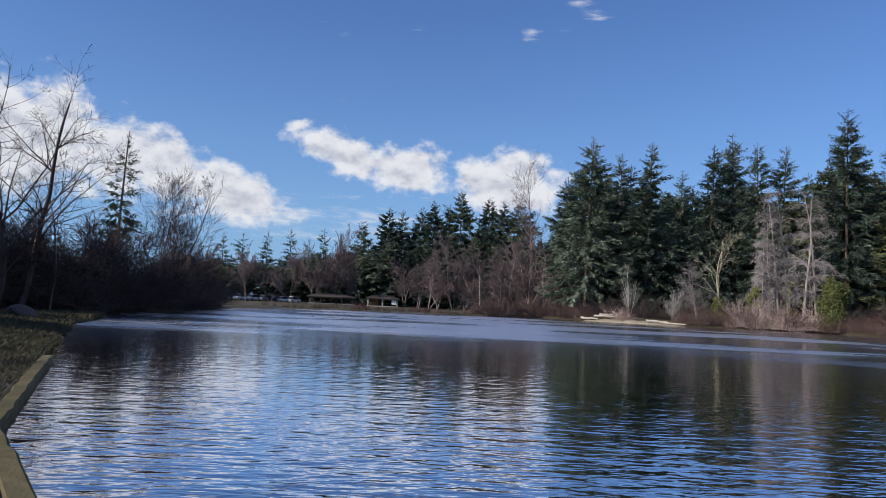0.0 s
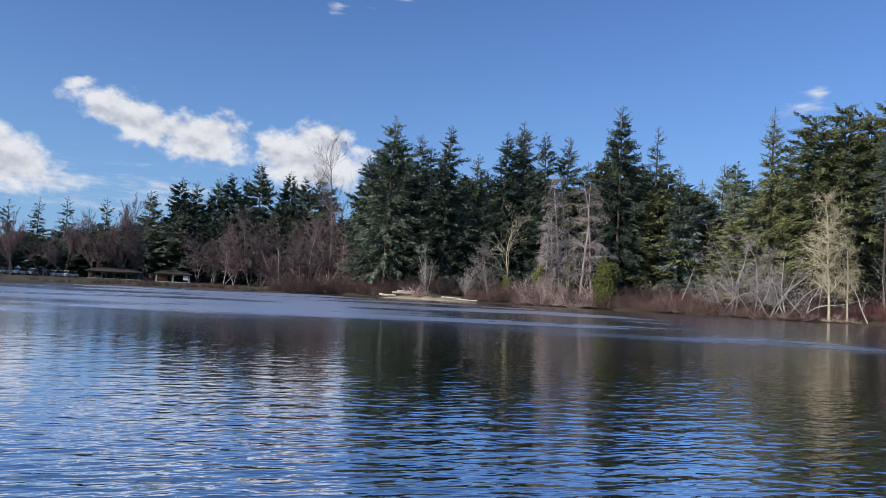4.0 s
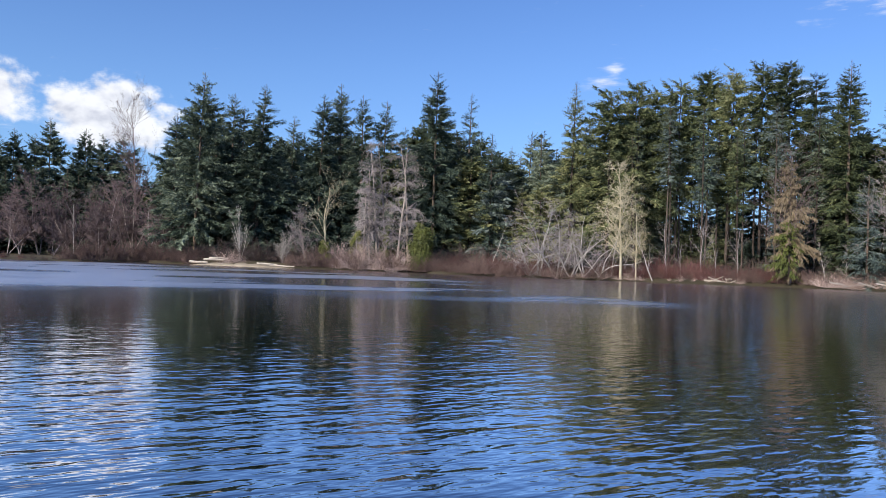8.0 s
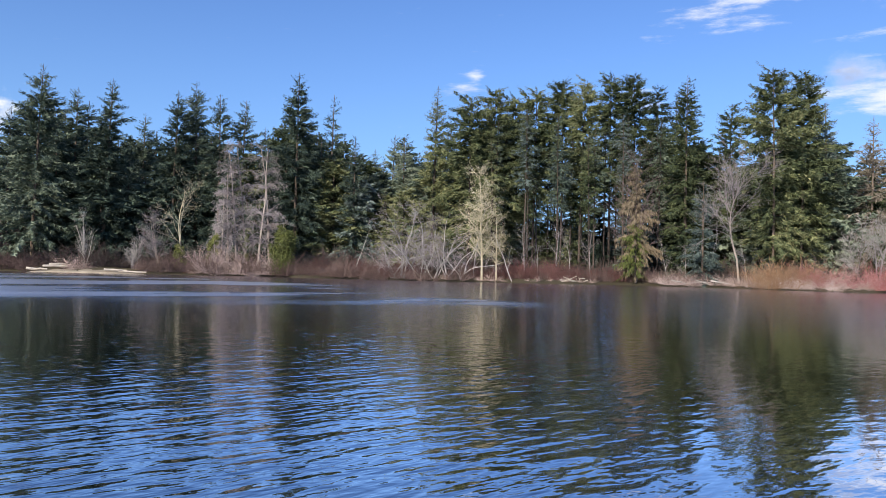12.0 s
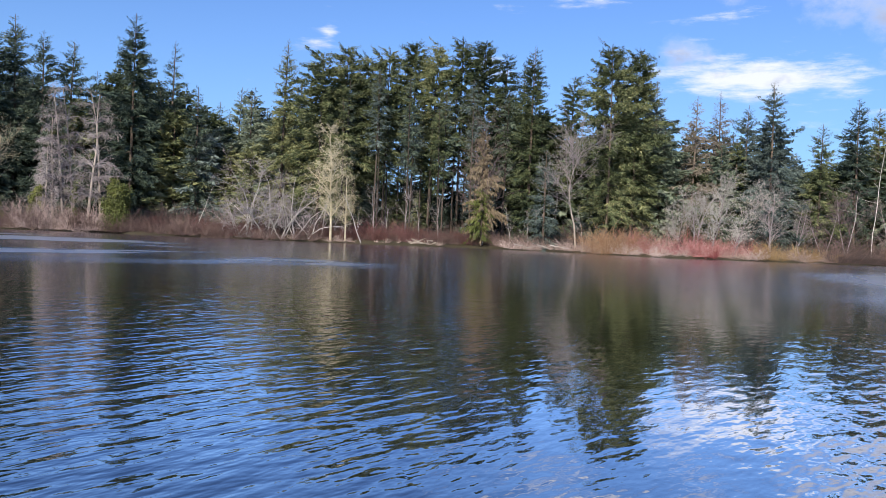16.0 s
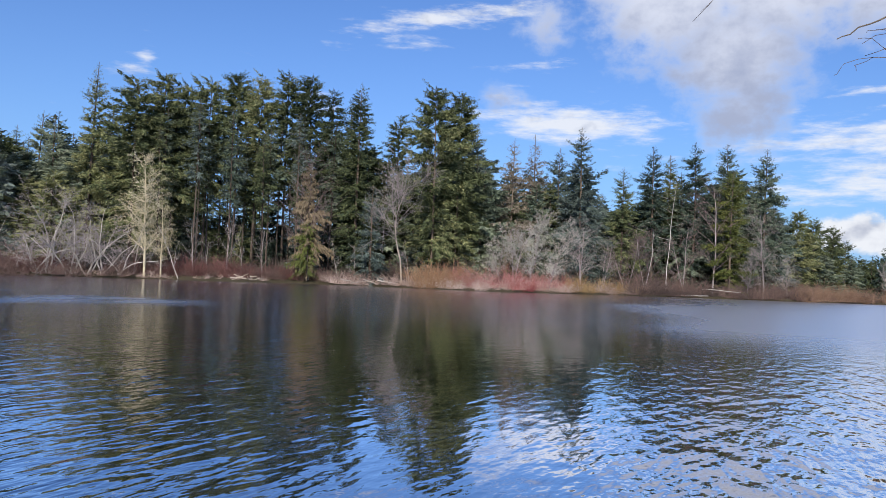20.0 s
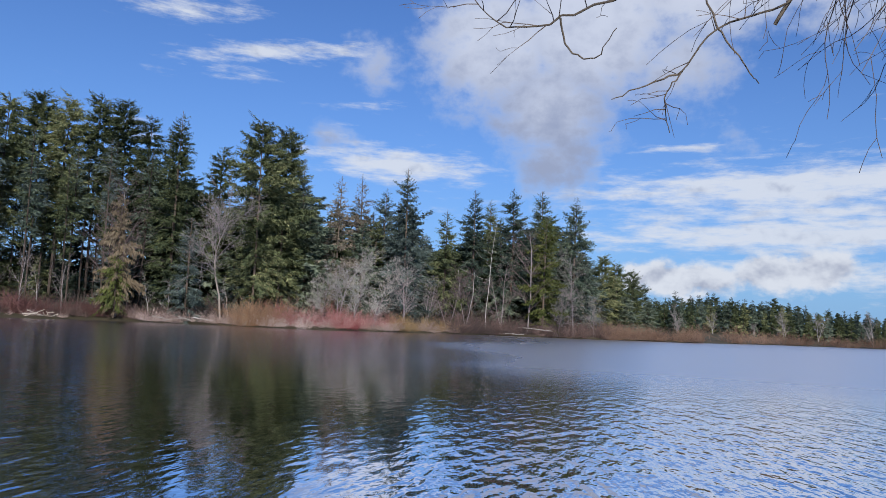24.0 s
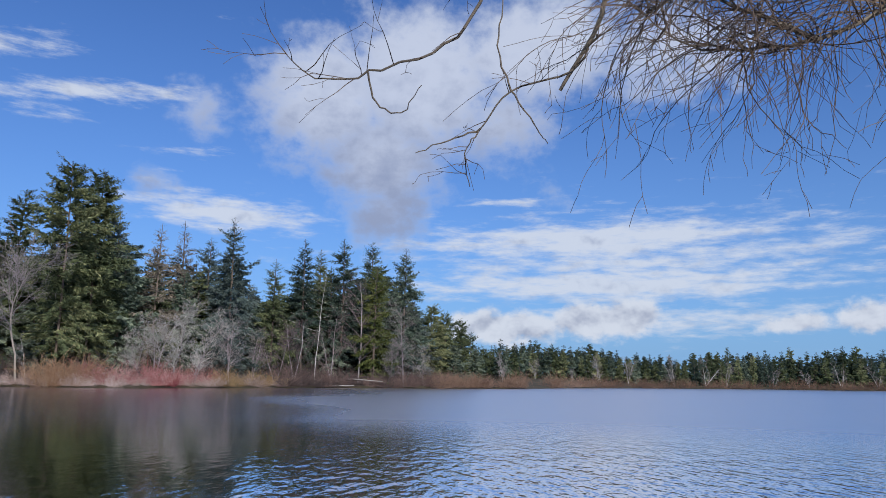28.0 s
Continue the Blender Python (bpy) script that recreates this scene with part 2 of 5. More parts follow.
GREY_TWIG = material("grey_twigs", [(0.17, 0.15, 0.153), (0.27, 0.24, 0.236), (0.38, 0.34, 0.342)], scale=0.8)
LICHEN = material("lichened_twigs", [(0.27, 0.25, 0.236), (0.38, 0.36, 0.33), (0.5, 0.47, 0.448)], scale=0.8)
CREAM = material("cream_twigs", [(0.33, 0.29, 0.19), (0.46, 0.41, 0.28), (0.58, 0.53, 0.392)], scale=0.8)
MAUVE_TWIG = material("mauve_brown_twigs", [(0.10, 0.075, 0.0759), (0.16, 0.12, 0.121), (0.23, 0.175, 0.172)], scale=0.8)
DARK_TWIG = material("dark_brown_twigs", [(0.05, 0.038, 0.037), (0.09, 0.067, 0.063), (0.14, 0.105, 0.095)], scale=0.8)
RED_STEM = material("red_dogwood_stems", [(0.08, 0.033, 0.033), (0.14, 0.062, 0.058), (0.23, 0.125, 0.11)], scale=0.7, vary=0.4, island=True)
ROSE_STEM = material("bright_red_dogwood_stems", [(0.28, 0.078, 0.083), (0.4, 0.185, 0.175), (0.54, 0.37, 0.33)], scale=0.7, vary=0.45, island=True)
ORANGE_STEM = material("orange_willow_stems", [(0.22, 0.11, 0.06), (0.3, 0.185, 0.11), (0.39, 0.27, 0.17)], scale=0.7, vary=0.45, island=True)
GOLD_STEM = material("golden_willow_stems", [(0.23, 0.145, 0.06), (0.3, 0.205, 0.1), (0.38, 0.28, 0.155)], scale=0.7, vary=0.45, island=True)
STRAW_STEM = material("straw_coloured_stems", [(0.242, 0.182, 0.154), (0.418, 0.319, 0.286), (0.638, 0.517, 0.473)], scale=0.7, island=True)
RUSSET_STEM = material("russet_stems", [(0.13, 0.08, 0.055), (0.22, 0.14, 0.1), (0.31, 0.21, 0.15)], scale=0.7, island=True)
BROWN_STEM = material("brown_stems", [(0.085, 0.055, 0.05), (0.15, 0.1, 0.088), (0.24, 0.175, 0.15)], scale=0.7, island=True)
WILLOW_TWIG = material("willow_twigs", [(0.035, 0.028, 0.028), (0.075, 0.055, 0.045), (0.16, 0.11, 0.07)], scale=3.0, rough=0.6)
WILLOW_BARK = material("willow_bark", [(0.07, 0.06, 0.05), (0.15, 0.125, 0.1), (0.26, 0.22, 0.17)], scale=3.0, bump=0.01, bump_scale=30)
GROUND = material("winter_ground", [(0.032, 0.03, 0.016), (0.065, 0.055, 0.03), (0.11, 0.09, 0.055)], scale=0.8, bump=0.05, bump_scale=3)
GRASS = material("bank_grass", [(0.045, 0.045, 0.022), (0.07, 0.065, 0.034), (0.105, 0.09, 0.052)], scale=2.0, island=True)
GRAVEL = material("gravel", [(0.12, 0.12, 0.13), (0.26, 0.26, 0.27), (0.5, 0.49, 0.48)], scale=14.0, bump=0.03, bump_scale=18)
SAND = material("pale_sand", [(0.2, 0.165, 0.12), (0.32, 0.27, 0.2), (0.44, 0.38, 0.3)], scale=1.2, bump=0.04, bump_scale=5)
MOSSY = material("mossy_concrete", [(0.05, 0.043, 0.018), (0.1, 0.083, 0.035), (0.17, 0.145, 0.07)], scale=4.0, bump=0.015, bump_scale=25)
DRIFTWOOD = material("bleached_wood", [(0.4, 0.34, 0.27), (0.55, 0.49, 0.41), (0.7, 0.65, 0.57)], scale=2.0, bump=0.02)
SHINGLE = material("brown_shingles", [(0.035, 0.03, 0.027), (0.06, 0.05, 0.044), (0.09, 0.078, 0.068)], scale=2.5, bump=0.02)
TIMBER = material("brown_timber", [(0.1, 0.07, 0.05), (0.17, 0.12, 0.085), (0.25, 0.19, 0.14)], scale=2.5)
STONE_WALL = material("grey_block_wall", [(0.3, 0.28, 0.26), (0.4, 0.38, 0.35), (0.5, 0.47, 0.44)], scale=1.5, bump=0.01)
WHITE_PAINT = material("white_car_paint", [(0.7, 0.7, 0.7), (0.78, 0.78, 0.78), (0.84, 0.84, 0.84)], rough=0.25, spec=0.5)
SILVER_PAINT = material("silver_car_paint", [(0.4, 0.41, 0.43), (0.5, 0.51, 0.53), (0.6, 0.61, 0.62)], rough=0.25, spec=0.5, metal=0.4)
DARK_PAINT = material("dark_car_paint", [(0.03, 0.035, 0.05), (0.05, 0.055, 0.07), (0.08, 0.08, 0.1)], rough=0.25, spec=0.5)
CAR_GLASS = material("dark_car_glass", [(0.02, 0.02, 0.025), (0.03, 0.03, 0.035)], rough=0.05, spec=0.6)
RUBBER = material("tyre_rubber", [(0.02, 0.02, 0.02), (0.035, 0.035, 0.035)], rough=0.8)
STEEL = material("wheel_steel", [(0.35, 0.35, 0.36), (0.5, 0.5, 0.5)], rough=0.35, metal=0.8)


def water_material():
    m = bpy.data.materials.new("lake_water")
    m.use_nodes = True
    nt = m.node_tree
    bsdf = nt.nodes["Principled BSDF"]
    bsdf.inputs["Base Color"].default_value = (0.004, 0.006, 0.006, 1)
    bsdf.inputs["Roughness"].default_value, bsdf.inputs["IOR"].default_value = 0.03, 1.333
    geo = nt.nodes.new("ShaderNodeNewGeometry")

    def field(scale, stretch, detail, turn=0.0, rough=0.5):
        mp = nt.nodes.new("ShaderNodeMapping")
        mp.inputs["Scale"].default_value, mp.inputs["Rotation"].default_value = stretch, (0, 0, radians(turn))
        nt.links.new(geo.outputs["Position"], mp.inputs[0])
        n = nt.nodes.new("ShaderNodeTexNoise")
        n.inputs["Scale"].default_value, n.inputs["Detail"].default_value = scale, detail
        n.inputs["Roughness"].default_value = rough
        nt.links.new(mp.outputs[0], n.inputs["Vector"])
        return n.outputs[0]

    def op(kind, a, b):
        n = nt.nodes.new("ShaderNodeMath")
        n.operation = kind
        for i, v in enumerate((a, b)):
            if isinstance(v, (int, float)):
                n.inputs[i].default_value = v
            else:
                nt.links.new(v, n.inputs[i])
        return n.outputs[0]

    swell = field(1.15, (0.65, 1.35, 1.0), 2, 35, 0.4)
    ripple = field(3.1, (0.55, 1.45, 1.0), 2.0, -40, 0.45)
    fine = field(8.0, (1.0, 1.0, 1.0), 2, 10, 0.5)
    height = op("ADD", op("ADD", op("MULTIPLY", swell, 0.036), op("MULTIPLY", ripple, 0.035)), op("MULTIPLY", fine, 0.0025))
    wind = field(0.022, (1.0, 1.0, 1.0), 3, 0, 0.5)
    gust = nt.nodes.new("ShaderNodeMapRange")
    gust.interpolation_type = "SMOOTHSTEP"
    nt.links.new(wind, gust.inputs[0])
    gust.inputs[1].default_value, gust.inputs[2].default_value = 0.38, 0.62
    gust.inputs[3].default_value, gust.inputs[4].default_value = 0.5, 0.85
    bump = nt.nodes.new("ShaderNodeBump")
    bump.inputs["Distance"].default_value = 1.4
    sep = nt.nodes.new("ShaderNodeSeparateXYZ")
    nt.links.new(geo.outputs["Position"], sep.inputs[0])
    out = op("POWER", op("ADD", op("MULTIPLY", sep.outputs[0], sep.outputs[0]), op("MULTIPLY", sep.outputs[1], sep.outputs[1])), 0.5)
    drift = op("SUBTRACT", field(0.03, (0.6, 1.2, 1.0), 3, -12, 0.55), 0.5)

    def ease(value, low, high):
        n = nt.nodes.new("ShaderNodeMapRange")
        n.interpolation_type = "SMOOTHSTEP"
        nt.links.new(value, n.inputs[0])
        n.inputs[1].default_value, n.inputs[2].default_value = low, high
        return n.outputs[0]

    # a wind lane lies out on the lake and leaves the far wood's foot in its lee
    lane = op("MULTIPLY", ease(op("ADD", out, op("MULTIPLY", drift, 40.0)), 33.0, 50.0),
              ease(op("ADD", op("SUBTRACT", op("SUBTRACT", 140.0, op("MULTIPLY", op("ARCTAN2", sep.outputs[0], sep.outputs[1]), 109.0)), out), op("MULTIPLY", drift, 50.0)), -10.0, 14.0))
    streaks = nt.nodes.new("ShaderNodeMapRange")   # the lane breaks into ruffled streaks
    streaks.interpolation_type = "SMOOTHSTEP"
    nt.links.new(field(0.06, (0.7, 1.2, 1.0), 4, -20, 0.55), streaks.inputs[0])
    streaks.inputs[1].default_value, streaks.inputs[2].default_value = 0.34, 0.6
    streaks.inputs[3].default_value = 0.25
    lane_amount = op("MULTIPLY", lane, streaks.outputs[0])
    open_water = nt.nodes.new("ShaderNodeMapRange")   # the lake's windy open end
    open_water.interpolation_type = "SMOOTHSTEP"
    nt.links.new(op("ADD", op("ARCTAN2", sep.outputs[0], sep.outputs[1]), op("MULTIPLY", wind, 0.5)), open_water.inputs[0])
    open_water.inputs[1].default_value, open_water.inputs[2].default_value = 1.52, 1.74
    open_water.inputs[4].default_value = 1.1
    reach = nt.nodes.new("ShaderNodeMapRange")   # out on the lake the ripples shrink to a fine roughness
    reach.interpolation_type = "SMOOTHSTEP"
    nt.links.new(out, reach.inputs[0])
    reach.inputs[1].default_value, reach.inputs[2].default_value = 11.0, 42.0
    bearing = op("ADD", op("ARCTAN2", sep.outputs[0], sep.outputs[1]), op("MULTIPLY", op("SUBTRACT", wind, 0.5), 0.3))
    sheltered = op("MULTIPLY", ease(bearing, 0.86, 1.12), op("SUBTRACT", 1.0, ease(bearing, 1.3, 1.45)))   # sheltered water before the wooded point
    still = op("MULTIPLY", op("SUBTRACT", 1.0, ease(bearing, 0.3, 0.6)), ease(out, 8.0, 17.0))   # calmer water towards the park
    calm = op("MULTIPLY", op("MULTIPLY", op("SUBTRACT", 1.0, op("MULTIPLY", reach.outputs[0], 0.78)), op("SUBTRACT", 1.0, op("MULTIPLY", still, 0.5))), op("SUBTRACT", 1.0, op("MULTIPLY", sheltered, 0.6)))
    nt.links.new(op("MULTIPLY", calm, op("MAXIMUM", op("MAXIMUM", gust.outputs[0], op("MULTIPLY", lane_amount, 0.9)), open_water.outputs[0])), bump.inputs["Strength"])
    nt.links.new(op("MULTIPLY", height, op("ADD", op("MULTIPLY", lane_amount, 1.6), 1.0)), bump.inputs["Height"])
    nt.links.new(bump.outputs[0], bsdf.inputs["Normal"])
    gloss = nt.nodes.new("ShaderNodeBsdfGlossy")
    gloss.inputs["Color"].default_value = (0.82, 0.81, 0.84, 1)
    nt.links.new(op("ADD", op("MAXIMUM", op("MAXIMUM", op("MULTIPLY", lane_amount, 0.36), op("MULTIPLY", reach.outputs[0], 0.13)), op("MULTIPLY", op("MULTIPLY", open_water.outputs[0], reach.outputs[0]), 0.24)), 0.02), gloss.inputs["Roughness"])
    nt.links.new(bump.outputs[0], gloss.inputs["Normal"])
    fresnel = nt.nodes.new("ShaderNodeFresnel")
    fresnel.inputs["IOR"].default_value = 1.333
    nt.links.new(bump.outputs[0], fresnel.inputs["Normal"])
    weight = nt.nodes.new("ShaderNodeMath")
    weight.operation, weight.use_clamp = "MULTIPLY_ADD", True
    weight.inputs[1].default_value, weight.inputs[2].default_value = 3.4, 0.06
    nt.links.new(fresnel.outputs[0], weight.inputs[0])
    mixer = nt.nodes.new("ShaderNodeMixShader")
    nt.links.new(weight.outputs[0], mixer.inputs[0])
    nt.links.new(bsdf.outputs[0], mixer.inputs[1])
    nt.links.new(gloss.outputs[0], mixer.inputs[2])
    nt.links.new(mixer.outputs[0], nt.nodes["Material Output"].inputs[0])
    return m


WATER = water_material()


# ---- mesh helpers ----
def mesh_of(name, verts, faces, mat, smooth_it=False):
    """A mesh from points and faces; faces of one size may come as an array, or a list of such arrays with a list of materials."""
    me = bpy.data.meshes.new(name)
    groups = faces if isinstance(faces, list) and isinstance(faces[0], np.ndarray) else [faces]
    mats = mat if isinstance(mat, list) else [mat]
    flat, totals, slots = [], [], []
    for g, part_faces in enumerate(groups):
        if isinstance(part_faces, np.ndarray):
            flat.append(part_faces.ravel())
            totals.append(np.full(len(part_faces), part_faces.shape[1]))
        else:
            flat.append(np.array([i for f in part_faces for i in f]))
            totals.append(np.array([len(f) for f in part_faces]))
        slots.append(np.full(len(totals[-1]), g))
    flat, totals, slots = (np.concatenate(q).astype(np.int32) for q in (flat, totals, slots))
    me.vertices.add(len(verts))
    me.vertices.foreach_set("co", np.asarray(verts, np.float32).ravel())
    me.loops.add(len(flat))
    me.loops.foreach_set("vertex_index", flat)
    me.polygons.add(len(totals))
    me.polygons.foreach_set("loop_start", (np.cumsum(totals) - totals).astype(np.int32))
    for m in mats:
        me.materials.append(m)
    if len(mats) > 1:
        me.polygons.foreach_set("material_index", slots)
    me.polygons.foreach_set("use_smooth", np.full(len(totals), smooth_it))
    me.update(calc_edges=True)
    return me


def mesh_arrays(me):
    co = np.empty(len(me.vertices) * 3, np.float32)
    me.vertices.foreach_get("co", co)
    ix = np.empty(len(me.loops), np.int32)
    me.loops.foreach_get("vertex_index", ix)
    return co.reshape(-1, 3), ix.reshape(len(me.polygons), -1)


def joined(name, items):
    """One mesh out of many placed copies: rows of a source thing and a pose."""
    verts, by_mat, count, cache = [], {}, 0, {}
    for source, m in items:
        for ob in (source, *source.children_recursive):
            if ob.type != "MESH":
                continue
            if ob.name not in cache:
                cache[ob.name] = mesh_arrays(ob.data)
            co, ix = cache[ob.name]
            mm = np.array(m)
            verts.append(co @ mm[:3, :3].T + mm[:3, 3])
            by_mat.setdefault((ob.data.materials[0].name, ix.shape[1]), (ob.data.materials[0], []))[1].append(ix + count)
            count += len(co)
    return solid(name, mesh_of(name, np.concatenate(verts), [np.concatenate(f) for _, f in by_mat.values()], [mt for mt, _ in by_mat.values()]))


def solid(name, me, parent=None, label=""):
    ob = new(name, me)
    if parent:
        ob.parent = parent
    if label:
        ob["label"] = label
    return ob


def part(name, bm, mat, parent, label=""):
    me = bpy.data.meshes.new(name)
    bm.to_mesh(me)
    bm.free()
    me.materials.append(mat)
    return solid(name, me, parent, label)


def holder(name, x, y, z, turn=0.0):
    ob = new(name)
    ob.matrix_world = pose(x, y, z, 0, 0, turn)
    return ob


def box(sx, sy, sz, at=(0, 0, 0), bevel=0.0, bm=None):
    out = bm or bmesh.new()
    made = bmesh.ops.create_cube(out, size=1.0, matrix=Matrix.Translation(at) @ Matrix.Diagonal((sx, sy, sz, 1)))
    if bevel:
        edges = {e for v in made["verts"] for e in v.link_edges}
        bmesh.ops.bevel(out, geom=list(edges), offset=bevel, segments=2, affect="EDGES")
    return out


def tubes(segs, sides=3):
    """Tapered prisms: rows of p0 (3), p1 (3), r0, r1."""
    s = np.asarray(segs, float)
    p0, p1, r0, r1 = s[:, 0:3], s[:, 3:6], s[:, 6], s[:, 7]
    d = p1 - p0
    d /= np.maximum(np.linalg.norm(d, axis=1), 1e-9)[:, None]
    ref = np.where(np.abs(d[:, 2:3]) > 0.9, np.array([[1.0, 0, 0]]), np.array([[0, 0, 1.0]]))
    u = np.cross(d, ref)
    u /= np.linalg.norm(u, axis=1)[:, None]
    w = np.cross(d, u)
    n = len(s)
    V = np.zeros((n, 2 * sides, 3))
    for k in range(sides):
        a = 2 * math.pi * k / sides
        ring = math.cos(a) * u + math.sin(a) * w
        V[:, k], V[:, sides + k] = p0 + ring * r0[:, None], p1 + ring * r1[:, None]
    base = (np.arange(n) * 2 * sides)[:, None]
    F = [base + np.array([k, (k + 1) % sides, sides + (k + 1) % sides, sides + k]) for k in range(sides)]
    return V.reshape(-1, 3), np.concatenate(F)


def spikes(segs):
    """Fine twigs that taper to a point, two faces each."""
    s = np.asarray(segs, float)
    d = s[:, 3:6] - s[:, 0:3]
    ref = np.where(np.abs(d[:, 2:3]) > 0.9 * np.linalg.norm(d, axis=1)[:, None], np.array([[1.0, 0, 0]]), np.array([[0, 0, 1.0]]))
    u = np.cross(d, ref)
    u /= np.maximum(np.linalg.norm(u, axis=1), 1e-9)[:, None]
    w = np.cross(d, u)
    w /= np.maximum(np.linalg.norm(w, axis=1), 1e-9)[:, None]
    r = s[:, 6:7]
    V = np.stack([s[:, 0:3] + u * r, s[:, 0:3] - u * r * 0.5 + w * r * 0.87, s[:, 0:3] - u * r * 0.5 - w * r * 0.87, s[:, 3:6] + d * 0.25], 1).reshape(-1, 3)
    b = (np.arange(len(s)) * 4)[:, None]
    return V, np.concatenate([b + np.array(f) for f in ((0, 1, 3), (1, 2, 3))])


# ---- the lake's outline and the ground ----
SHORE_AZ = [-16, -13, -9, -5, 0, 4, 7, 11, 16, 20, 27, 35, 43, 55, 60, 69, 79, 84, 89, 97, 102, 113, 121, 135]
SHORE_D = [108, 113, 119, 126, 129, 133, 142, 136, 129, 130, 127, 120, 121, 128, 128, 122, 143, 152, 160, 185, 235, 320, 360, 380]


def shore_d(az):
    return float(np.interp(az, SHORE_AZ, SHORE_D))


def around(az, d):
    return d * math.sin(radians(az)), d * math.cos(radians(az))


NEAR_EDGE = [(-10.0, 19.7), (-5.65, 9.95), (-3.39, 6.63), (-1.3, 3.55), (1.0, 1.9), (2.7, 0.9), (3.5, -1.6), (4.6, -6.0), (7.0, -14.0), (14, -34), (50, -110)]
OUTLINE = list(NEAR_EDGE)
OUTLINE += [(160, -330)]
for i in range(149, -1, -1):
    a = -14 + i
    wob = 1.6 * noise.noise((a * 0.35, 3.1, 0)) + 0.8 * noise.noise((a * 1.3, 7.7, 0))
    OUTLINE.append(around(a, shore_d(a) + wob))
OUTLINE += [(-26, 82), (-23.5, 70), (-26, 56), (-21.8, 50.5), (-18.9, 39.7), (-14.6, 29.6), (-11.9, 24.0)]
LAKE = np.array(OUTLINE, float)


def inland(P):
    """Metres from the water's edge, negative over the lake."""
    P = np.atleast_2d(np.asarray(P, float))
    A, B = LAKE, np.roll(LAKE, -1, axis=0)
    best = np.full(len(P), 1e9)
    inside = np.zeros(len(P), bool)
    for a, b in zip(A, B):
        ab = b - a
        t = np.clip(((P - a) @ ab) / (ab @ ab), 0, 1)
        best = np.minimum(best, np.hypot(*(P - a - t[:, None] * ab).T))
        cross = (a[1] > P[:, 1]) != (b[1] > P[:, 1])
        with np.errstate(divide="ignore", invalid="ignore"):
            inside ^= cross & (P[:, 0] < ab[0] * (P[:, 1] - a[1]) / (ab[1] if ab[1] else 1e-9) + a[0])
    return np.where(inside, -best, best)


def ground_z(P):
    P = np.atleast_2d(np.asarray(P, float))
    sd = inland(P)
    r = np.hypot(P[:, 0], P[:, 1])
    far = np.clip((r - 30) / 40, 0, 1)
    bearing = np.degrees(np.arctan2(P[:, 0], P[:, 1]))
    park = np.clip((9 - bearing) / 4, 0, 1) * (bearing > -40)      # level lawn by the park shelters
    land = 0.12 + 0.2 * far + (np.clip(sd, 0, 6) * 0.09 + np.clip(sd - 6, 0, 120) * 0.045) * far * (1 - 0.97 * park)
    low_bank = (P[:, 1] > 20.5) & (r < 48)
    land = np.where(low_bank, 0.07 + np.clip(sd, 0, 3) * 0.09, land)
    lumps = 0.12 * np.sin(P[:, 0] * 0.31) * np.sin(P[:, 1] * 0.27) * far
    bed = -0.5 - np.clip(-sd, 0, 20) * 0.08
    t = np.clip((sd + 0.25) / 0.5, 0, 1)
    return bed * (1 - t) + (land + lumps) * t


def z_at(x, y):
    return float(ground_z([(x, y)])[0])


RINGS, SPOKES = 150, 420
radii = np.concatenate(([0.0], np.geomspace(0.6, 1600, RINGS)))
angles = np.linspace(0, 2 * math.pi, SPOKES, endpoint=False)
grid = np.array([(0.0, 0.0)] + [(r * math.sin(a), r * math.cos(a)) for r in radii[1:] for a in angles])
heights = ground_z(grid)
gfaces = [(0, 1 + (k + 1) % SPOKES, 1 + k) for k in range(SPOKES)]
for i in range(RINGS - 1):
    a0, b0 = 1 + i * SPOKES, 1 + (i + 1) * SPOKES
    gfaces += [(a0 + k, a0 + (k + 1) % SPOKES, b0 + (k + 1) % SPOKES, b0 + k) for k in range(SPOKES)]
ground = solid("ground", mesh_of("ground", np.c_[grid, heights], gfaces, GROUND, True))
tagged(ground, "brown winter ground rising gently from the lake", "ground", kind="structure")

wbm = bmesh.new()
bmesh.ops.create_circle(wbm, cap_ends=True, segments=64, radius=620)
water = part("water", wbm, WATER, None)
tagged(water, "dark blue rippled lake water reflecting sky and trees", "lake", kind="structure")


# ---- trees ----
def trunk_segs(h, r, lean, rng, n=9, wander=0.012):
    pts = [np.zeros(3)]
    drift = np.zeros(2)
    for i in range(n):
        drift += rng.normal(0, wander, 2)
        pts.append(pts[-1] + np.array([lean[0] + drift[0], lean[1] + drift[1], 1.0]) * h / n)
    pts = np.array(pts)
    rad = r * (1 - np.linspace(0, 1, n + 1)) ** 0.75 + 0.03
    return pts, np.c_[pts[:-1], pts[1:], rad[:-1], rad[1:]]


def crown_reach(style, u, below_top, r):
    """Bough length at share u of the crown's height, so many metres below the top."""
    if style in ("fir", "spire"):
        k = 0.62 if style == "fir" else 0.46
        return 1.22 * r * (1 - math.exp(-below_top * k / (1.22 * r))) * (0.75 + 0.25 * min(1.0, u * 6)) + 0.1
    if style == "pine":
        return 1.32 * r * (1 - u) ** 0.42 * min(1.0, 0.5 + 1.3 * u) + 0.1
    return 1.32 * r * (1 - u) ** 0.5 * min(1.0, 0.5 + 2.5 * u) + 0.1


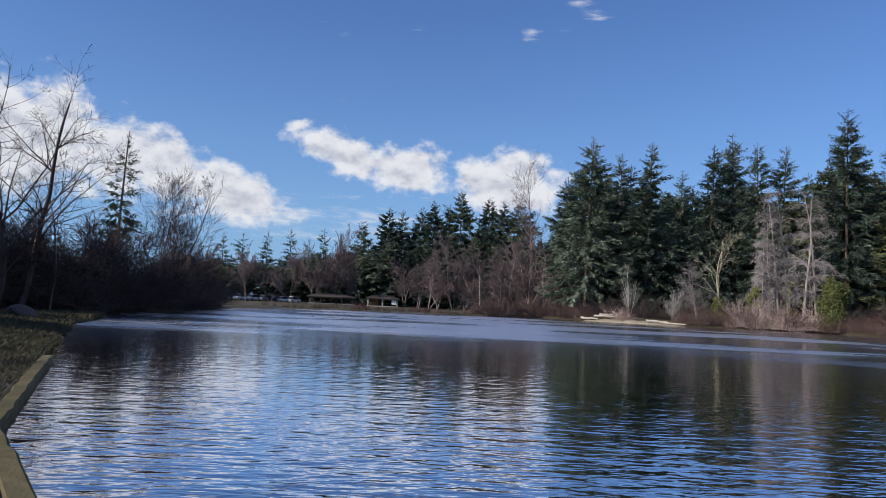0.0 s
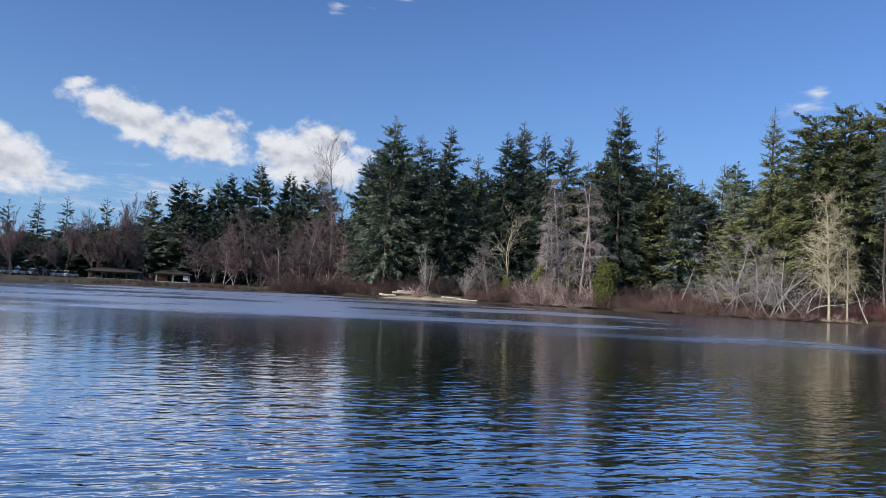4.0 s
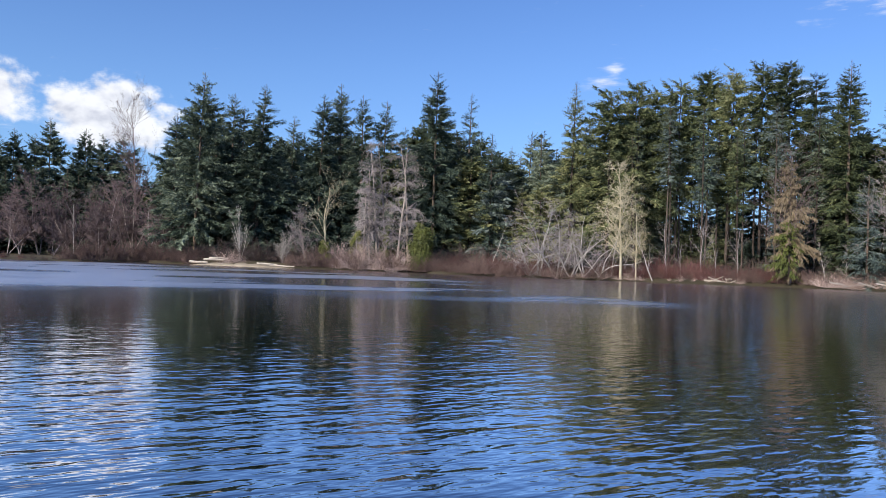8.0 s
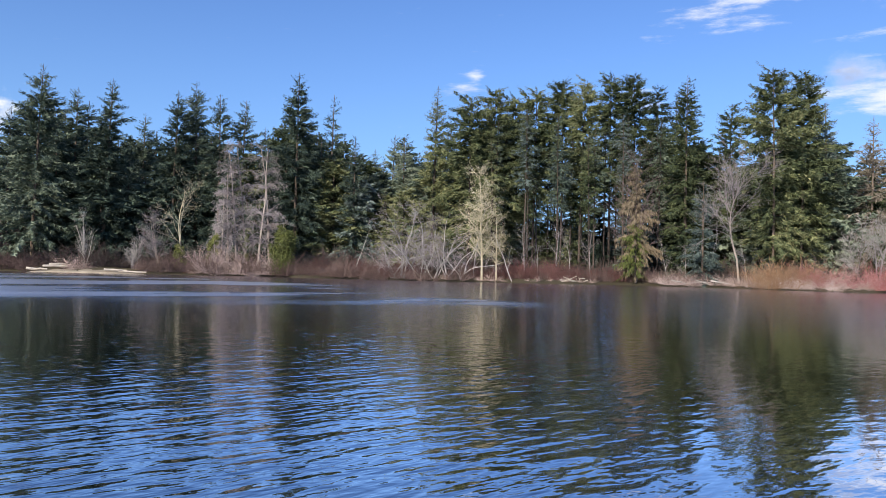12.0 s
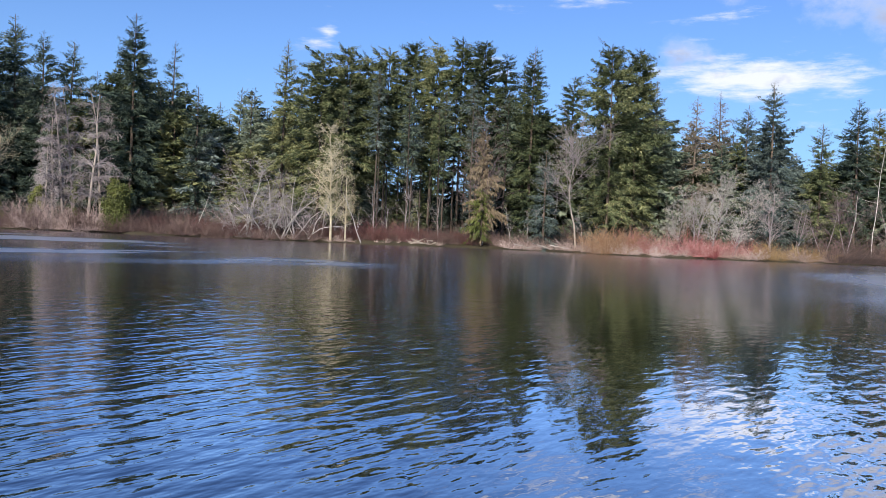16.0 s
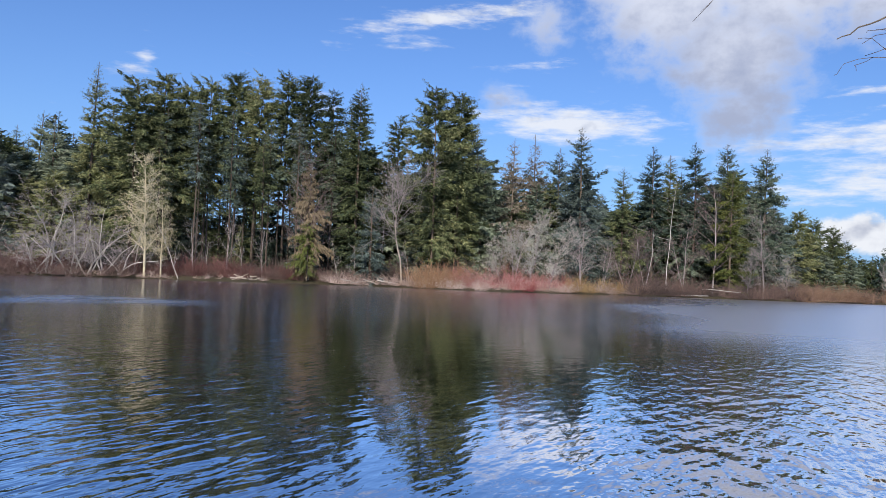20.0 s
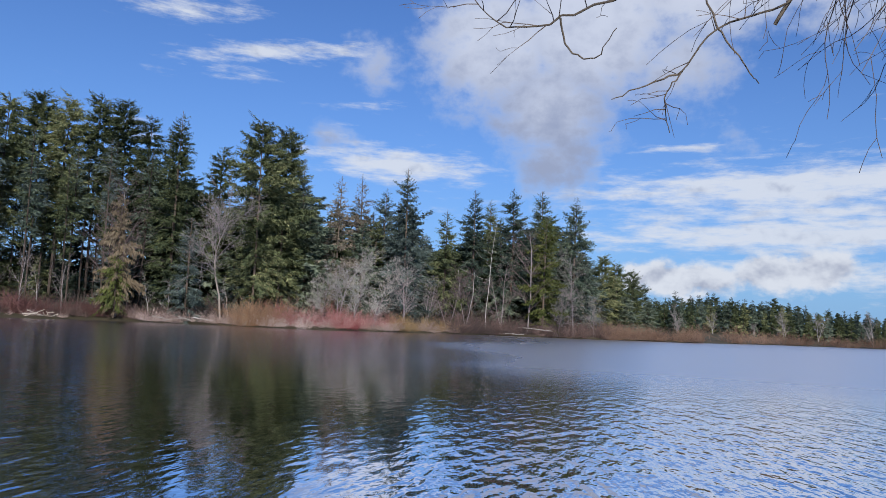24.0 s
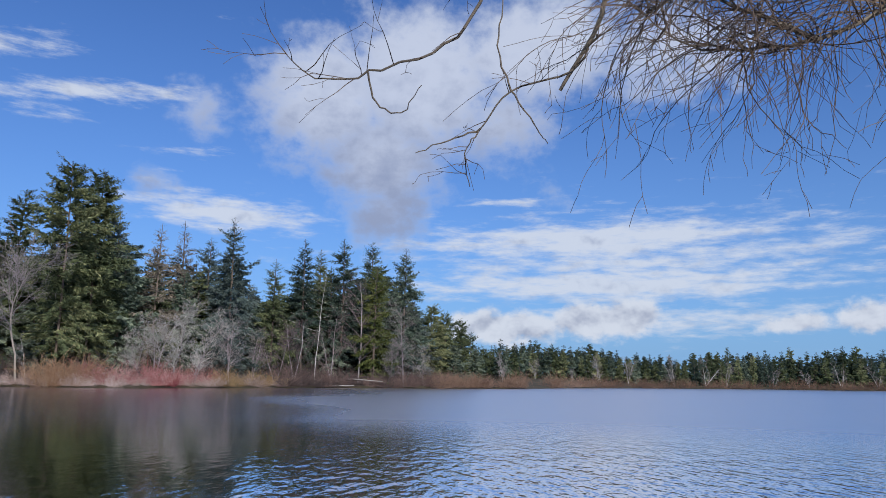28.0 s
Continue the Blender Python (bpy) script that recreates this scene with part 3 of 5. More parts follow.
def conifer(name, label, az, d, h, r, style, needles, seed, start=0.08, density=1.0, gap=0.72, group="conifers on the far shore", spray=0.54, bark=None, lift=None, ragged=0.35, hang=0.0, plump=1.0, girth=1.0):
    """Whorls of boughs that arch outwards; each carries a herringbone of drooping twigs."""
    rng = np.random.default_rng(seed)
    x, y = around(az, d)
    z = z_at(x, y)
    h = h - z + 0.15
    tree = holder(name, x, y, z - 0.15, float(rng.uniform(0, 360)))
    pts, segs = trunk_segs(h, (0.0075 * h + 0.03) * girth, (0, 0), rng, wander=0.006)
    side_bias = rng.uniform(0, 2 * math.pi)
    O, A, Up, L = [], [], [], []
    lobes = rng.uniform(-1, 1, 24)
    lv = start * h
    while lv < h * 0.985:
        u = (lv - start * h) / (h * (1 - start))
        n = int(rng.integers(4, 8))
        spin = rng.uniform(0, 2 * math.pi)
        tier = rng.uniform(0.8, 1.12)
        for k in range(n):
            a = spin + 2 * math.pi * k / n + rng.normal(0, 0.3)
            lobe = 1 + ragged * np.interp(u * 23, np.arange(24), lobes) * math.cos(a - side_bias)
            if rng.random() < 0.1:
                continue
            L.append(crown_reach(style, u, h - lv, r) * rng.uniform(1 - ragged * 1.2, 1.12) * lobe * tier)
            A.append(a)
            Up.append(((0.85 * u ** 1.4 - 0.12) if lift is None else lift * u - 0.05) + rng.normal(0, 0.2))
            O.append((np.interp(lv, pts[:, 2], pts[:, 0]), np.interp(lv, pts[:, 2], pts[:, 1]), min(lv + rng.uniform(-gap, gap) * 0.75, h * 0.985)))
        lv += gap * (1.15 - 0.62 * u) * rng.uniform(0.8, 1.2)
    O, A, Up, L = np.array(O), np.array(A), np.array(Up), np.array(L)
    per = np.maximum(5, (L * 31.0 * density * (0.54 / spray) + 3).astype(int))
    idx = np.repeat(np.arange(len(L)), per)
    m = len(idx)
    t = rng.uniform(0.1, 1.0, m) ** 0.8
    ln, up = L[idx], Up[idx]
    axis = np.c_[np.cos(A[idx]), np.sin(A[idx]), np.zeros(m)]
    flat = np.c_[-axis[:, 1], axis[:, 0], np.zeros(m)]
    droop = 0.3 + 0.25 * hang
    P = O[idx] + axis * (ln * t)[:, None]
    P[:, 2] += ln * (up * t - droop * t * t + 0.12 * t ** 4) + rng.normal(0, 0.06 + 0.03 * ln, m)
    tangent = axis.copy()
    tangent[:, 2] = up - 2 * droop * t + 0.48 * t ** 3
    side = np.where(rng.random(m) < 0.5, -1.0, 1.0)
    below = rng.random(m) < 0.3      # hanging branchlets
    out = tangent * rng.uniform(0.4, 0.9, m)[:, None] + flat * (side * rng.uniform(0.35, 1.0, m) * np.where(below, 0.5, 1.0))[:, None]
    out[:, 2] += rng.normal(-0.16 - hang, 0.27, m) - np.where(below, 0.7, 0.0)
    out /= np.linalg.norm(out, axis=1)[:, None]
    size = (spray / 0.54) * np.clip(0.34 * ln * (1.25 - t), 0.3, 1.0) * np.clip(ln / 1.2, 0.5, 1.0) * rng.uniform(0.5, 1.2, m) * np.where(below, 0.6, 1.0)
    tip = P + out * size[:, None]
    hw = (size * rng.uniform(0.07, 0.14, m) * plump)[:, None]
    wide = tangent / np.linalg.norm(tangent, axis=1)[:, None] + rng.normal(0, 0.8, (m, 3))
    V = np.stack([P + wide * hw, tip, P - wide * hw], 1).reshape(-1, 3)
    F = np.arange(m * 3).reshape(-1, 3)
    tagged(solid("crown", mesh_of("crown", V, F, needles), tree), kind="stuff")
    # trunk with its boughs
    k = rng.random(len(L)) < 0.25
    ax = np.c_[np.cos(A[k]), np.sin(A[k])]
    root = O[k]
    elbow = root + np.c_[ax * (L[k] * 0.5)[:, None], L[k] * (0.5 * Up[k] - 0.25 * droop)]
    end = root + np.c_[ax * (L[k] * 0.9)[:, None], L[k] * (0.9 * Up[k] - 0.81 * droop + 0.08)]
    V, F = tubes(segs, 7)
    V2, F2 = tubes(np.concatenate([np.c_[root, elbow, 0.011 * L[k] + 0.012, 0.006 * L[k] + 0.01], np.c_[elbow, end, 0.006 * L[k] + 0.01, np.full(k.sum(), 0.008)]]), 3)
    V2, F2 = np.concatenate([V, V2]), np.concatenate([F, F2 + len(V)])
    solid("trunk", mesh_of("trunk", V2, F2, bark or BARK), tree)
    return tagged(tree, label, "tree", group)


def grow(rng, p, d, length, rad, level, deepest, out, droop, spread, kids, wander, reach=1.0, clear=0.1):
    n = (9, 5, 4, 3, 2)[min(level, 4)]
    step = length / n
    for i in range(n):
        d = d + rng.normal(0, wander, 3) + np.array([0, 0, -droop if level > 0 else 0.0])
        d = d / np.linalg.norm(d)
        q = p + d * step
        r1 = rad * (1 - 0.8 * (i + 1) / n) + 0.004
        r0 = rad * (1 - 0.8 * i / n) + 0.004
        out[min(level, 1)].append((*p, *q, r0, r1))
        p = q
        if level < deepest and (level > 0 or i / n >= clear):
            for _ in range(rng.poisson(kids[min(level, len(kids) - 1)])):
                e = rng.normal(0, 1, 3)
                e -= d * (e @ d)
                e /= np.linalg.norm(e)
                e[2] += 0.15
                ang = spread * rng.uniform(0.6, 1.3)
                nd = d * math.cos(ang) + e * math.sin(ang)
                frac = (1 - 0.6 * i / n) * (0.46 * reach if level == 0 else 0.55) * rng.uniform(0.6, 1.2)
                grow(rng, p, nd, length * frac, max(r1 * 0.55, 0.006), level + 1, deepest, out, droop, spread, kids, wander * 1.15)


def bare_tree(name, label, az, d, h, r, seed, bark, twigs, stems=1, deepest=3, droop=0.0, spread=0.75, kids=(2.2, 1.3, 1.0), lean=(0.0, 0.0), fat=1.0, group="bare trees by the lake", wander=0.09, splay=0.25, thin=1.0, sink=0.15, base_z=None, stub=1.0, reach=1.0, clear=0.1):
    rng = np.random.default_rng(seed)
    x, y = around(az, d)
    z = z_at(x, y) if base_z is None else base_z
    h = h - z + sink
    tree = holder(name, x, y, z - sink)
    out = ([], [])
    for s in range(stems):
        dd = np.array([lean[0] + rng.normal(0, splay if stems > 1 else 0.02), lean[1] + rng.normal(0, splay if stems > 1 else 0.02), 1.0])
        dd /= np.linalg.norm(dd)
        hh = h * (1 if s == 0 else rng.uniform(0.65, 1.0)) * 0.93
        off = np.array([rng.normal(0, 0.25), rng.normal(0, 0.25), 0]) if stems > 1 else np.zeros(3)
        grow(rng, off, dd, hh, (0.0065 * h + 0.02) * fat, 0, deepest, out, droop, spread, kids, wander * 0.55, reach, clear)
    V, F = tubes(out[0], 6)
    solid("trunk", mesh_of("trunk", V, F, bark), tree)
    tw = np.array(out[1])
    if stub < 1:
        tw = tw[rng.random(len(tw)) < stub]
    tw[:, 6:8] = np.maximum(tw[:, 6:8] * 0.8, 0.0095 * thin)
    fine = tw[:, 6] < 0.024
    V, F = tubes(tw[~fine], 3) if (~fine).any() else (np.zeros((0, 3)), np.zeros((0, 4), int))
    V2, F2 = spikes(tw[fine] * np.array([1, 1, 1, 1, 1, 1, 1.35, 1.0])) if fine.any() else (np.zeros((0, 3)), np.zeros((0, 3), int))
    tagged(solid("crown", mesh_of("crown", np.concatenate([V, V2]), [F, F2 + len(V)], [twigs, twigs]), tree), kind="stuff")
    return tagged(tree, label, "tree", group)


# ---- conifers of the far shore, azimuth, distance, top over the water, crown radius ----
FIR_LABEL = "tall dark green fir standing behind the lake shore"
for i, (az, d, h, r) in enumerate([(11.25, 147, 36.2, 7.4), (9.7, 158, 30.2, 5.5), (13.6, 155, 34.6, 3.6), (15.62, 145, 34.6, 4.9), (18.0, 156, 31.2, 4.3),
                                   (20.1, 147, 34.1, 4.6), (21.7, 149, 36.9, 4.5), (23.35, 146, 34.1, 4.0), (24.9, 146, 33.3, 3.8), (28.9, 141, 38.2, 6.0),
                                   (33.3, 138, 26.3, 3.8), (34.8, 150, 25.8, 3.8), (36.1, 150, 29.0, 3.4), (37.1, 146, 27.8, 3.4)]):
    conifer("fir_tree", FIR_LABEL, az, d, h, r, "fir", FIR, 100 + i, start=0.06)
conifer("fir_tree", "tall thin-topped green fir above the shore trees", 31.5, 145, 35.2, 4.2, "spire", FIR, 131, start=0.1, density=0.6, gap=0.8)
conifer("fir_tree", "slender fir with a sparse spire of open boughs", 39.4, 136, 35.6, 3.9, "spire", PINE, 132, start=0.1, density=0.75, gap=0.65)
PINE_LABEL = "tall olive-green pine with a bare lower trunk"
for i, (az, d, h, r) in enumerate([(42.2, 133, 33.3, 5.2), (44.0, 138, 35.8, 5.2), (45.6, 145, 35.7, 4.8), (47.1, 141, 36.3, 4.7), (49.2, 149, 39.9, 5.1),
                                   (50.6, 141, 38.3, 4.3), (52.8, 144, 39.8, 4.4), (54.5, 152, 41.8, 4.5), (56.3, 146, 37.9, 3.3), (61.1, 151, 34.7, 3.8)]):
    conifer("pine_tree", PINE_LABEL, az, d, h, r * 1.28, "pine", PINE, 200 + i, start=0.34 if 44 < az < 57 else 0.12, density=0.95, gap=0.7, lift=0.55, ragged=0.38, bark=DARK_BARK, girth=0.75)
for i in range(26):
    az = 44.0 + 0.5 * i + 0.3 * math.sin(5 * i)
    conifer("pine_tree", "slender pine with a bare trunk and small crown", az, shore_d(az) + 9 + 3.4 * (i % 5), 25 + 7 * math.sin(2.3 * i) ** 2, 2.8, "pine", (PINE, FIR, BLUE_FIR)[i % 3], 900 + i, start=0.36 + 0.08 * (i % 3), density=0.6, gap=0.75, lift=0.4, ragged=0.5, bark=DARK_BARK, girth=0.6)
conifer("fir_tree", "cone-shaped yellow-green fir in front of the pines", 58.3, 136, 37.2, 4.4, "fir", PINE, 220, start=0.1)
conifer("pine_tree", "broad tall sunlit green pine with a pale trunk", 64.2, 133, 36.3, 6.4, "pine", PINE, 221, start=0.14, lift=0.6, girth=0.7)
conifer("pine_tree", "broad tall green pine beside its twin", 66.0, 138, 36.7, 6.4, "pine", PINE, 222, start=0.12, lift=0.6, girth=0.7)
conifer("fir_tree", "thin grey-green fir behind a broad pine", 67.5, 145, 32.6, 3.2, "spire", BLUE_FIR, 223, start=0.1, density=0.7)
conifer("larch_tree", "thin brown larch with fine leafless sprays", 70.2, 143, 29.4, 4.4, "fir", BROWN_CONE, 224, start=0.15, density=0.5, gap=0.7, lift=0.7)
conifer("larch_tree", "thin brown larch with a pointed top", 72.0, 154, 32.3, 3.9, "spire", BROWN_CONE, 225, start=0.15, density=0.5, gap=0.7)
conifer("fir_tree", "narrow blue-green fir among bare trees", 73.7, 156, 29.8, 3.4, "fir", BLUE_FIR, 226)
conifer("fir_tree", "blue-green fir with a double pointed top", 75.5, 146, 32.1, 5.2, "fir", BLUE_FIR, 227, start=0.12)
conifer("fir_tree", "small dense blue-green fir by the shore", 59.5, 132, 17.8, 3.6, "fir", BLUE_FIR, 228, start=0.03)
for i, (az, d, h, r, mat) in enumerate([(78.5, 154, 25.8, 4.8, PINE), (80.7, 160, 31.2, 3.9, FIR), (81.8, 172, 31.2, 3.7, PINE), (83.6, 167, 33.2, 4.6, FIR),
                                        (85.9, 169, 33.0, 5.0, FIR), (88.3, 169, 31.6, 5.2, FIR), (90.4, 184, 19.8, 5.0, PINE), (91.5, 196, 18.9, 5.0, PINE),
                                        (92.6, 207, 17.7, 4.6, PINE), (93.4, 218, 14.9, 4.2, PINE)]):
    conifer("fir_tree", "green fir on the wooded point of the lake", az, d, h, r, "fir" if i < 6 else "pine", mat, 240 + i, start=0.16 if i < 6 else 0.05, density=0.75, gap=0.6)
conifer("cedar_tree", "yellow-green cone-shaped cedar on the wooded point", 86.1, 160, 25.6, 4.4, "column", OLIVE, 260, start=0.1)
conifer("cedar_tree", "dying cedar with shaggy rust-brown hanging sprays", 54.8, 131, 20.5, 2.9, "column", RUST, 261, start=0.08, spray=0.6, density=1.5, hang=0.9, ragged=0.5, gap=0.5)
conifer("fir_tree", "ragged dark fir rising over bare brown thicket", -23.5, 88, 19.3, 4.4, "spire", FIR, 262, start=0.3, density=0.8, gap=0.5, ragged=0.6)
for i, (az, d, h, r) in enumerate([(-16.3, 205, 18.5, 2.8), (-14.8, 205, 18.3, 3.2), (-13.1, 205, 19.3, 3.0), (-11.4, 205, 20.2, 3.2), (-10.0, 205, 18.2, 3.0), (-8.9, 208, 21.2, 3.6)]):
    conifer("fir_tree", "ragged dark fir far behind the parked cars", az, d, h, r * 1.35, "fir", FIR, 280 + i, start=0.2, density=0.8, gap=0.8, ragged=0.6)
for i, (az, h, r) in enumerate([(-6.1, 23.7, 4.7), (-4.2, 28.0, 5.0), (-2.9, 27.2, 5.0), (-1.6, 28.5, 5.3), (-0.6, 30.3, 5.3), (0.6, 29.7, 5.3), (1.7, 33.9, 5.9),
                                (3.8, 32.1, 5.6), (5.0, 31.1, 5.3), (6.0, 31.7, 5.3)]):
    conifer("fir_tree", "dark green fir on the wooded hillside", az, 205, h, r * 1.15, "fir", FIR, 300 + i, start=0.1, density=0.8, gap=0.85, spray=0.8, plump=1.2)
# ---- deeper rows of the wood, copied from a few patterns ----
SKYLINE_AZ = [-7, -4, 0, 2, 6, 8.5, 11, 15, 18, 21, 25, 29, 32, 35, 39, 43, 48, 54, 58, 61, 65, 67.5, 71, 75.5, 78, 83, 88, 90.5, 94]
SKYLINE_EL = [6.0, 7.2, 7.8, 8.7, 8.2, 8.0, 13, 12.4, 10.6, 12.8, 12.2, 14.2, 12.2, 10.0, 13.0, 13.5, 13.8, 14.8, 14.2, 12.2, 14.2, 12.0, 10.8, 11.4, 8.7, 10.4, 9.8, 5.2, 3.4]
WOOD = "firs of the deeper wood"
patterns = []
for i, (mat, style) in enumerate([(FIR, "fir"), (FIR, "fir"), (FIR, "pine"), (PINE, "fir"), (PINE, "pine"), (FIR, "spire"), (BLUE_FIR, "fir")]):
    patterns.append(conifer("fir_tree", "dense dark fir, copied into the deeper wood and an unseen shading row", 30 + 7 * i, 200, 30, 5.6, style, mat, 400 + i, start=0.02, density=0.7, gap=1.0, spray=0.82, plump=1.5, group=WOOD))
pick = np.random.default_rng(5)
deep_wood, hill_wood, far_wood = [], [], []
for row, (back, share) in enumerate([(20, 0.80), (31, 0.88), (48, 0.94)]):
    az = 8.6 + 0.4 * row
    while az < 92.5:
        az += float(pick.uniform(0.95, 1.7)) * (0.6 if 44 < az < 57 else 1.0 if row < 2 else 1.25)
        if 44.5 < az < 56.5 and row > 1:
            continue
        d = shore_d(az) + back + float(pick.uniform(-4, 4))
        el = float(np.interp(az, SKYLINE_AZ, SKYLINE_EL)) * share * float(pick.uniform(0.72, 1.0))
        if 44.5 < az < 56.5:
            el *= float(pick.uniform(0.3, 0.62))
        x, y = around(az, d)
        z = z_at(x, y)
        h = 2 + math.tan(radians(el)) * d - z
        if h < 5:
            continue
        s = h / 28.0
        wide = s ** 0.6 * float(pick.uniform(0.95, 1.35))
        source = patterns[int(pick.integers(0, 7))]
        m = pose(x, y, z - 0.2, 0, 0, float(pick.uniform(0, 360))) @ Matrix.Diagonal((wide, wide, s, 1))
        if row == 0:
            copy_thing(source, m)
        else:
            deep_wood.append((source, m))
for row in range(2):
    az = -22.0
    while az < 9.5:
        az += float(pick.uniform(0.6, 1.1))
        d = 200 + 14 * row
        top = float(np.interp(az, [-22, -13, -7, -4, 0, 2, 9], [3.6, 3.9, 5.0, 7.0, 7.6, 8.4, 8.2])) * (0.74 + 0.1 * row) * float(pick.uniform(0.8, 1.0))
        x, y = around(az, d)
        z = z_at(x, y)
        h = 2 + math.tan(radians(top)) * d - z
        wide = (h / 28.0) ** 0.6 * float(pick.uniform(1.0, 1.4))
        m = pose(x, y, z - 0.2, 0, 0, float(pick.uniform(0, 360))) @ Matrix.Diagonal((wide, wide, h / 28.0, 1))
        source = patterns[int(pick.choice([0, 1, 2, 5]))]
        if row == 0:
            copy_thing(source, m)
        else:
            hill_wood.append((source, m))

# tall firs added out of view beside the near bank, to shade it
for i in range(14):
    x, y = -56 - 3 * (i % 3), -34 + 8.5 * i
    copy_thing(patterns[i % 4], pose(x, y, z_at(x, y) - 0.2, 0, 0, 40 * i) @ Matrix.Diagonal((1.1, 1.1, 0.95, 1)))
# far wood across the open water
far_patterns = []
for i, mat in enumerate([FIR, PINE, PINE, FIR]):
    far_patterns.append(conifer("fir_tree", "small-looking green conifer in the wood across the lake", 112 + 4 * i, 420, 21, 3.3, ("fir", "fir", "pine", "fir")[i], mat, 430 + i, start=0.10, density=0.55, gap=1.1, spray=1.3, plump=2.2, group="conifers across the open water"))
for row in range(4):
    az = 93.0 + 0.3 * row
    while az < 137:
        az += float(pick.uniform(0.42, 0.75))
        d = max(shore_d(az) + 14, 300 if az > 97 else 240) + 12 * row
        top = float(np.interp(az, [93, 95, 98, 100, 103, 105, 108.5, 111, 113.5, 116, 119.4, 122, 136], [3.0, 3.1, 3.2, 3.0, 2.85, 2.3, 2.15, 2.5, 2.5, 2.2, 2.7, 2.5, 2.6]))
        top *= (0.84 + 0.06 * row) * float(pick.uniform(0.84, 1.04))
        x, y = around(az, d)
        z = z_at(x, y)
        h = 2 + math.tan(radians(top)) * d - z
        wide = float(pick.uniform(0.8, 1.2)) * h / 19
        m = pose(x, y, z - 0.2, 0, 0, float(pick.uniform(0, 360))) @ Matrix.Diagonal((wide, wide, h / 19.0, 1))
        source = far_patterns[int(pick.integers(0, 4))]
        if row == 0:
            copy_thing(source, m)
        else:
            far_wood.append((source, m))
tagged(joined("deep_wood", deep_wood), "deeper rows of dark firs behind the shore trees", "wood", kind="stuff")
tagged(joined("hill_wood", hill_wood), "dark conifers covering the hillside behind the park", "wood", kind="stuff")
tagged(joined("far_wood", far_wood), "green conifer wood lining the far end of the lake", "wood", kind="stuff")

# ---- bare trees of the far shore ----
bare_tree("bare_tree", "pale forked bare tree with ivy at its foot", 20.9, 134, 15.8, 4, 500, CREAM, CREAM, stems=1, kids=(1.9, 1.4, 0.9), fat=1.25, spread=0.75, reach=1.35, clear=0.2, wander=0.14)
bare_tree("bare_tree", "grey bare tree with drooping twigs", 19.4, 134, 10.5, 3, 501, PALE_BARK, GREY_TWIG, stems=2, kids=(3, 1.8, 1.0), droop=0.05)
bare_tree("bare_tree", "small pale bare tree with upright branches", 14.5, 139, 9.8, 2, 502, LICHEN, LICHEN, stems=7, kids=(1.2, 0.8), deepest=2, spread=0.35, splay=0.22)
bare_tree("bare_tree", "low round pale grey bush", 17.7, 136, 6.4, 2, 503, GREY_TWIG, LICHEN, stems=9, kids=(2.2, 1.4), deepest=2, spread=0.5, splay=0.35)
for i, (az, d, h) in enumerate([(24.1, 133, 19.0), (24.7, 133, 23.0), (25.36, 134, 24.7), (26.3, 132, 24.3), (27.1, 133, 24.0), (23.7, 134, 15.0)]):
    bare_tree("alder_tree", "slim pale-barked alder with fine drooping grey twigs", az, d, h, 2, 510 + i, PALE_BARK, GREY_TWIG, kids=(6.5, 2.0, 0.9), droop=0.3, spread=0.7, fat=1.4, thin=1.2, reach=0.5, wander=0.07, group="pale alders on the shore")
for i, (az, d, h, lean) in enumerate([(36.4, 123.5, 9.5, -0.2), (37.4, 123, 12.5, 0.1), (38.6, 124, 12.0, -0.15), (39.6, 123.5, 11.0, -0.1), (40.6, 124, 11.5, 0.2), (41.6, 124, 9.0, 0.2)]):
    bare_tree("bare_tree", "low tangled grey bare tree leaning over the water", az, d, h, 4, 520 + i, LICHEN, GREY_TWIG, thin=1.5, fat=1.3, stems=4, kids=(1.5, 1.1, 0.6), splay=0.5, droop=0.05, lean=(lean, -0.1), wander=0.26, reach=1.25, spread=0.95)
bare_tree("birch_tree", "sunlit cream-coloured birch with fine spreading twigs", 43.3, 124, 18.8, 4, 530, CREAM, CREAM, kids=(7.0, 2.2, 0.8), spread=1.1, fat=1.4, thin=1.3, reach=0.75, droop=0.04, wander=0.07)
bare_tree("birch_tree", "smaller cream birch beside a taller one", 44.4, 124.5, 13.5, 3, 531, CREAM, CREAM, kids=(6.0, 2.0, 0.8), spread=1.1, fat=1.2, thin=1.1, reach=0.5, droop=0.04, wander=0.07)
bare_tree("birch_tree", "thin cream birch stem half hidden by twigs", 42.6, 125.5, 15.5, 3, 534, LICHEN, CREAM, kids=(5.0, 1.8, 0.8), spread=1.15, fat=0.9, thin=1.1, reach=0.5, droop=0.04)
bare_tree("birch_tree", "thin pale dead trunk leaning by the birches", 45.6, 124, 9.5, 2, 532, LICHEN, LICHEN, kids=(0.8, 0.6), lean=(-0.4, 0.2), deepest=2)
bare_tree("bare_tree", "thin pale bent sapling among red stems", 33.5, 127, 9.0, 1, 533, LICHEN, LICHEN, kids=(1.0, 0.8), deepest=2, lean=(0.2, 0))
for i, (az, h) in enumerate([(46.6, 10.0), (47.6, 7.0), (49.0, 11.0), (50.0, 8.0), (51.5, 9.5), (57.0, 8.0), (58.4, 7.0), (62.6, 8.0)]):
    bare_tree("bare_tree", "slender grey sapling at the wood's edge", az, shore_d(az) + 5, h, 1, 540 + i, LICHEN if i % 2 else GREY_TWIG, GREY_TWIG, kids=(1.8, 1.1), deepest=2, fat=0.8, group="saplings at the wood's edge")
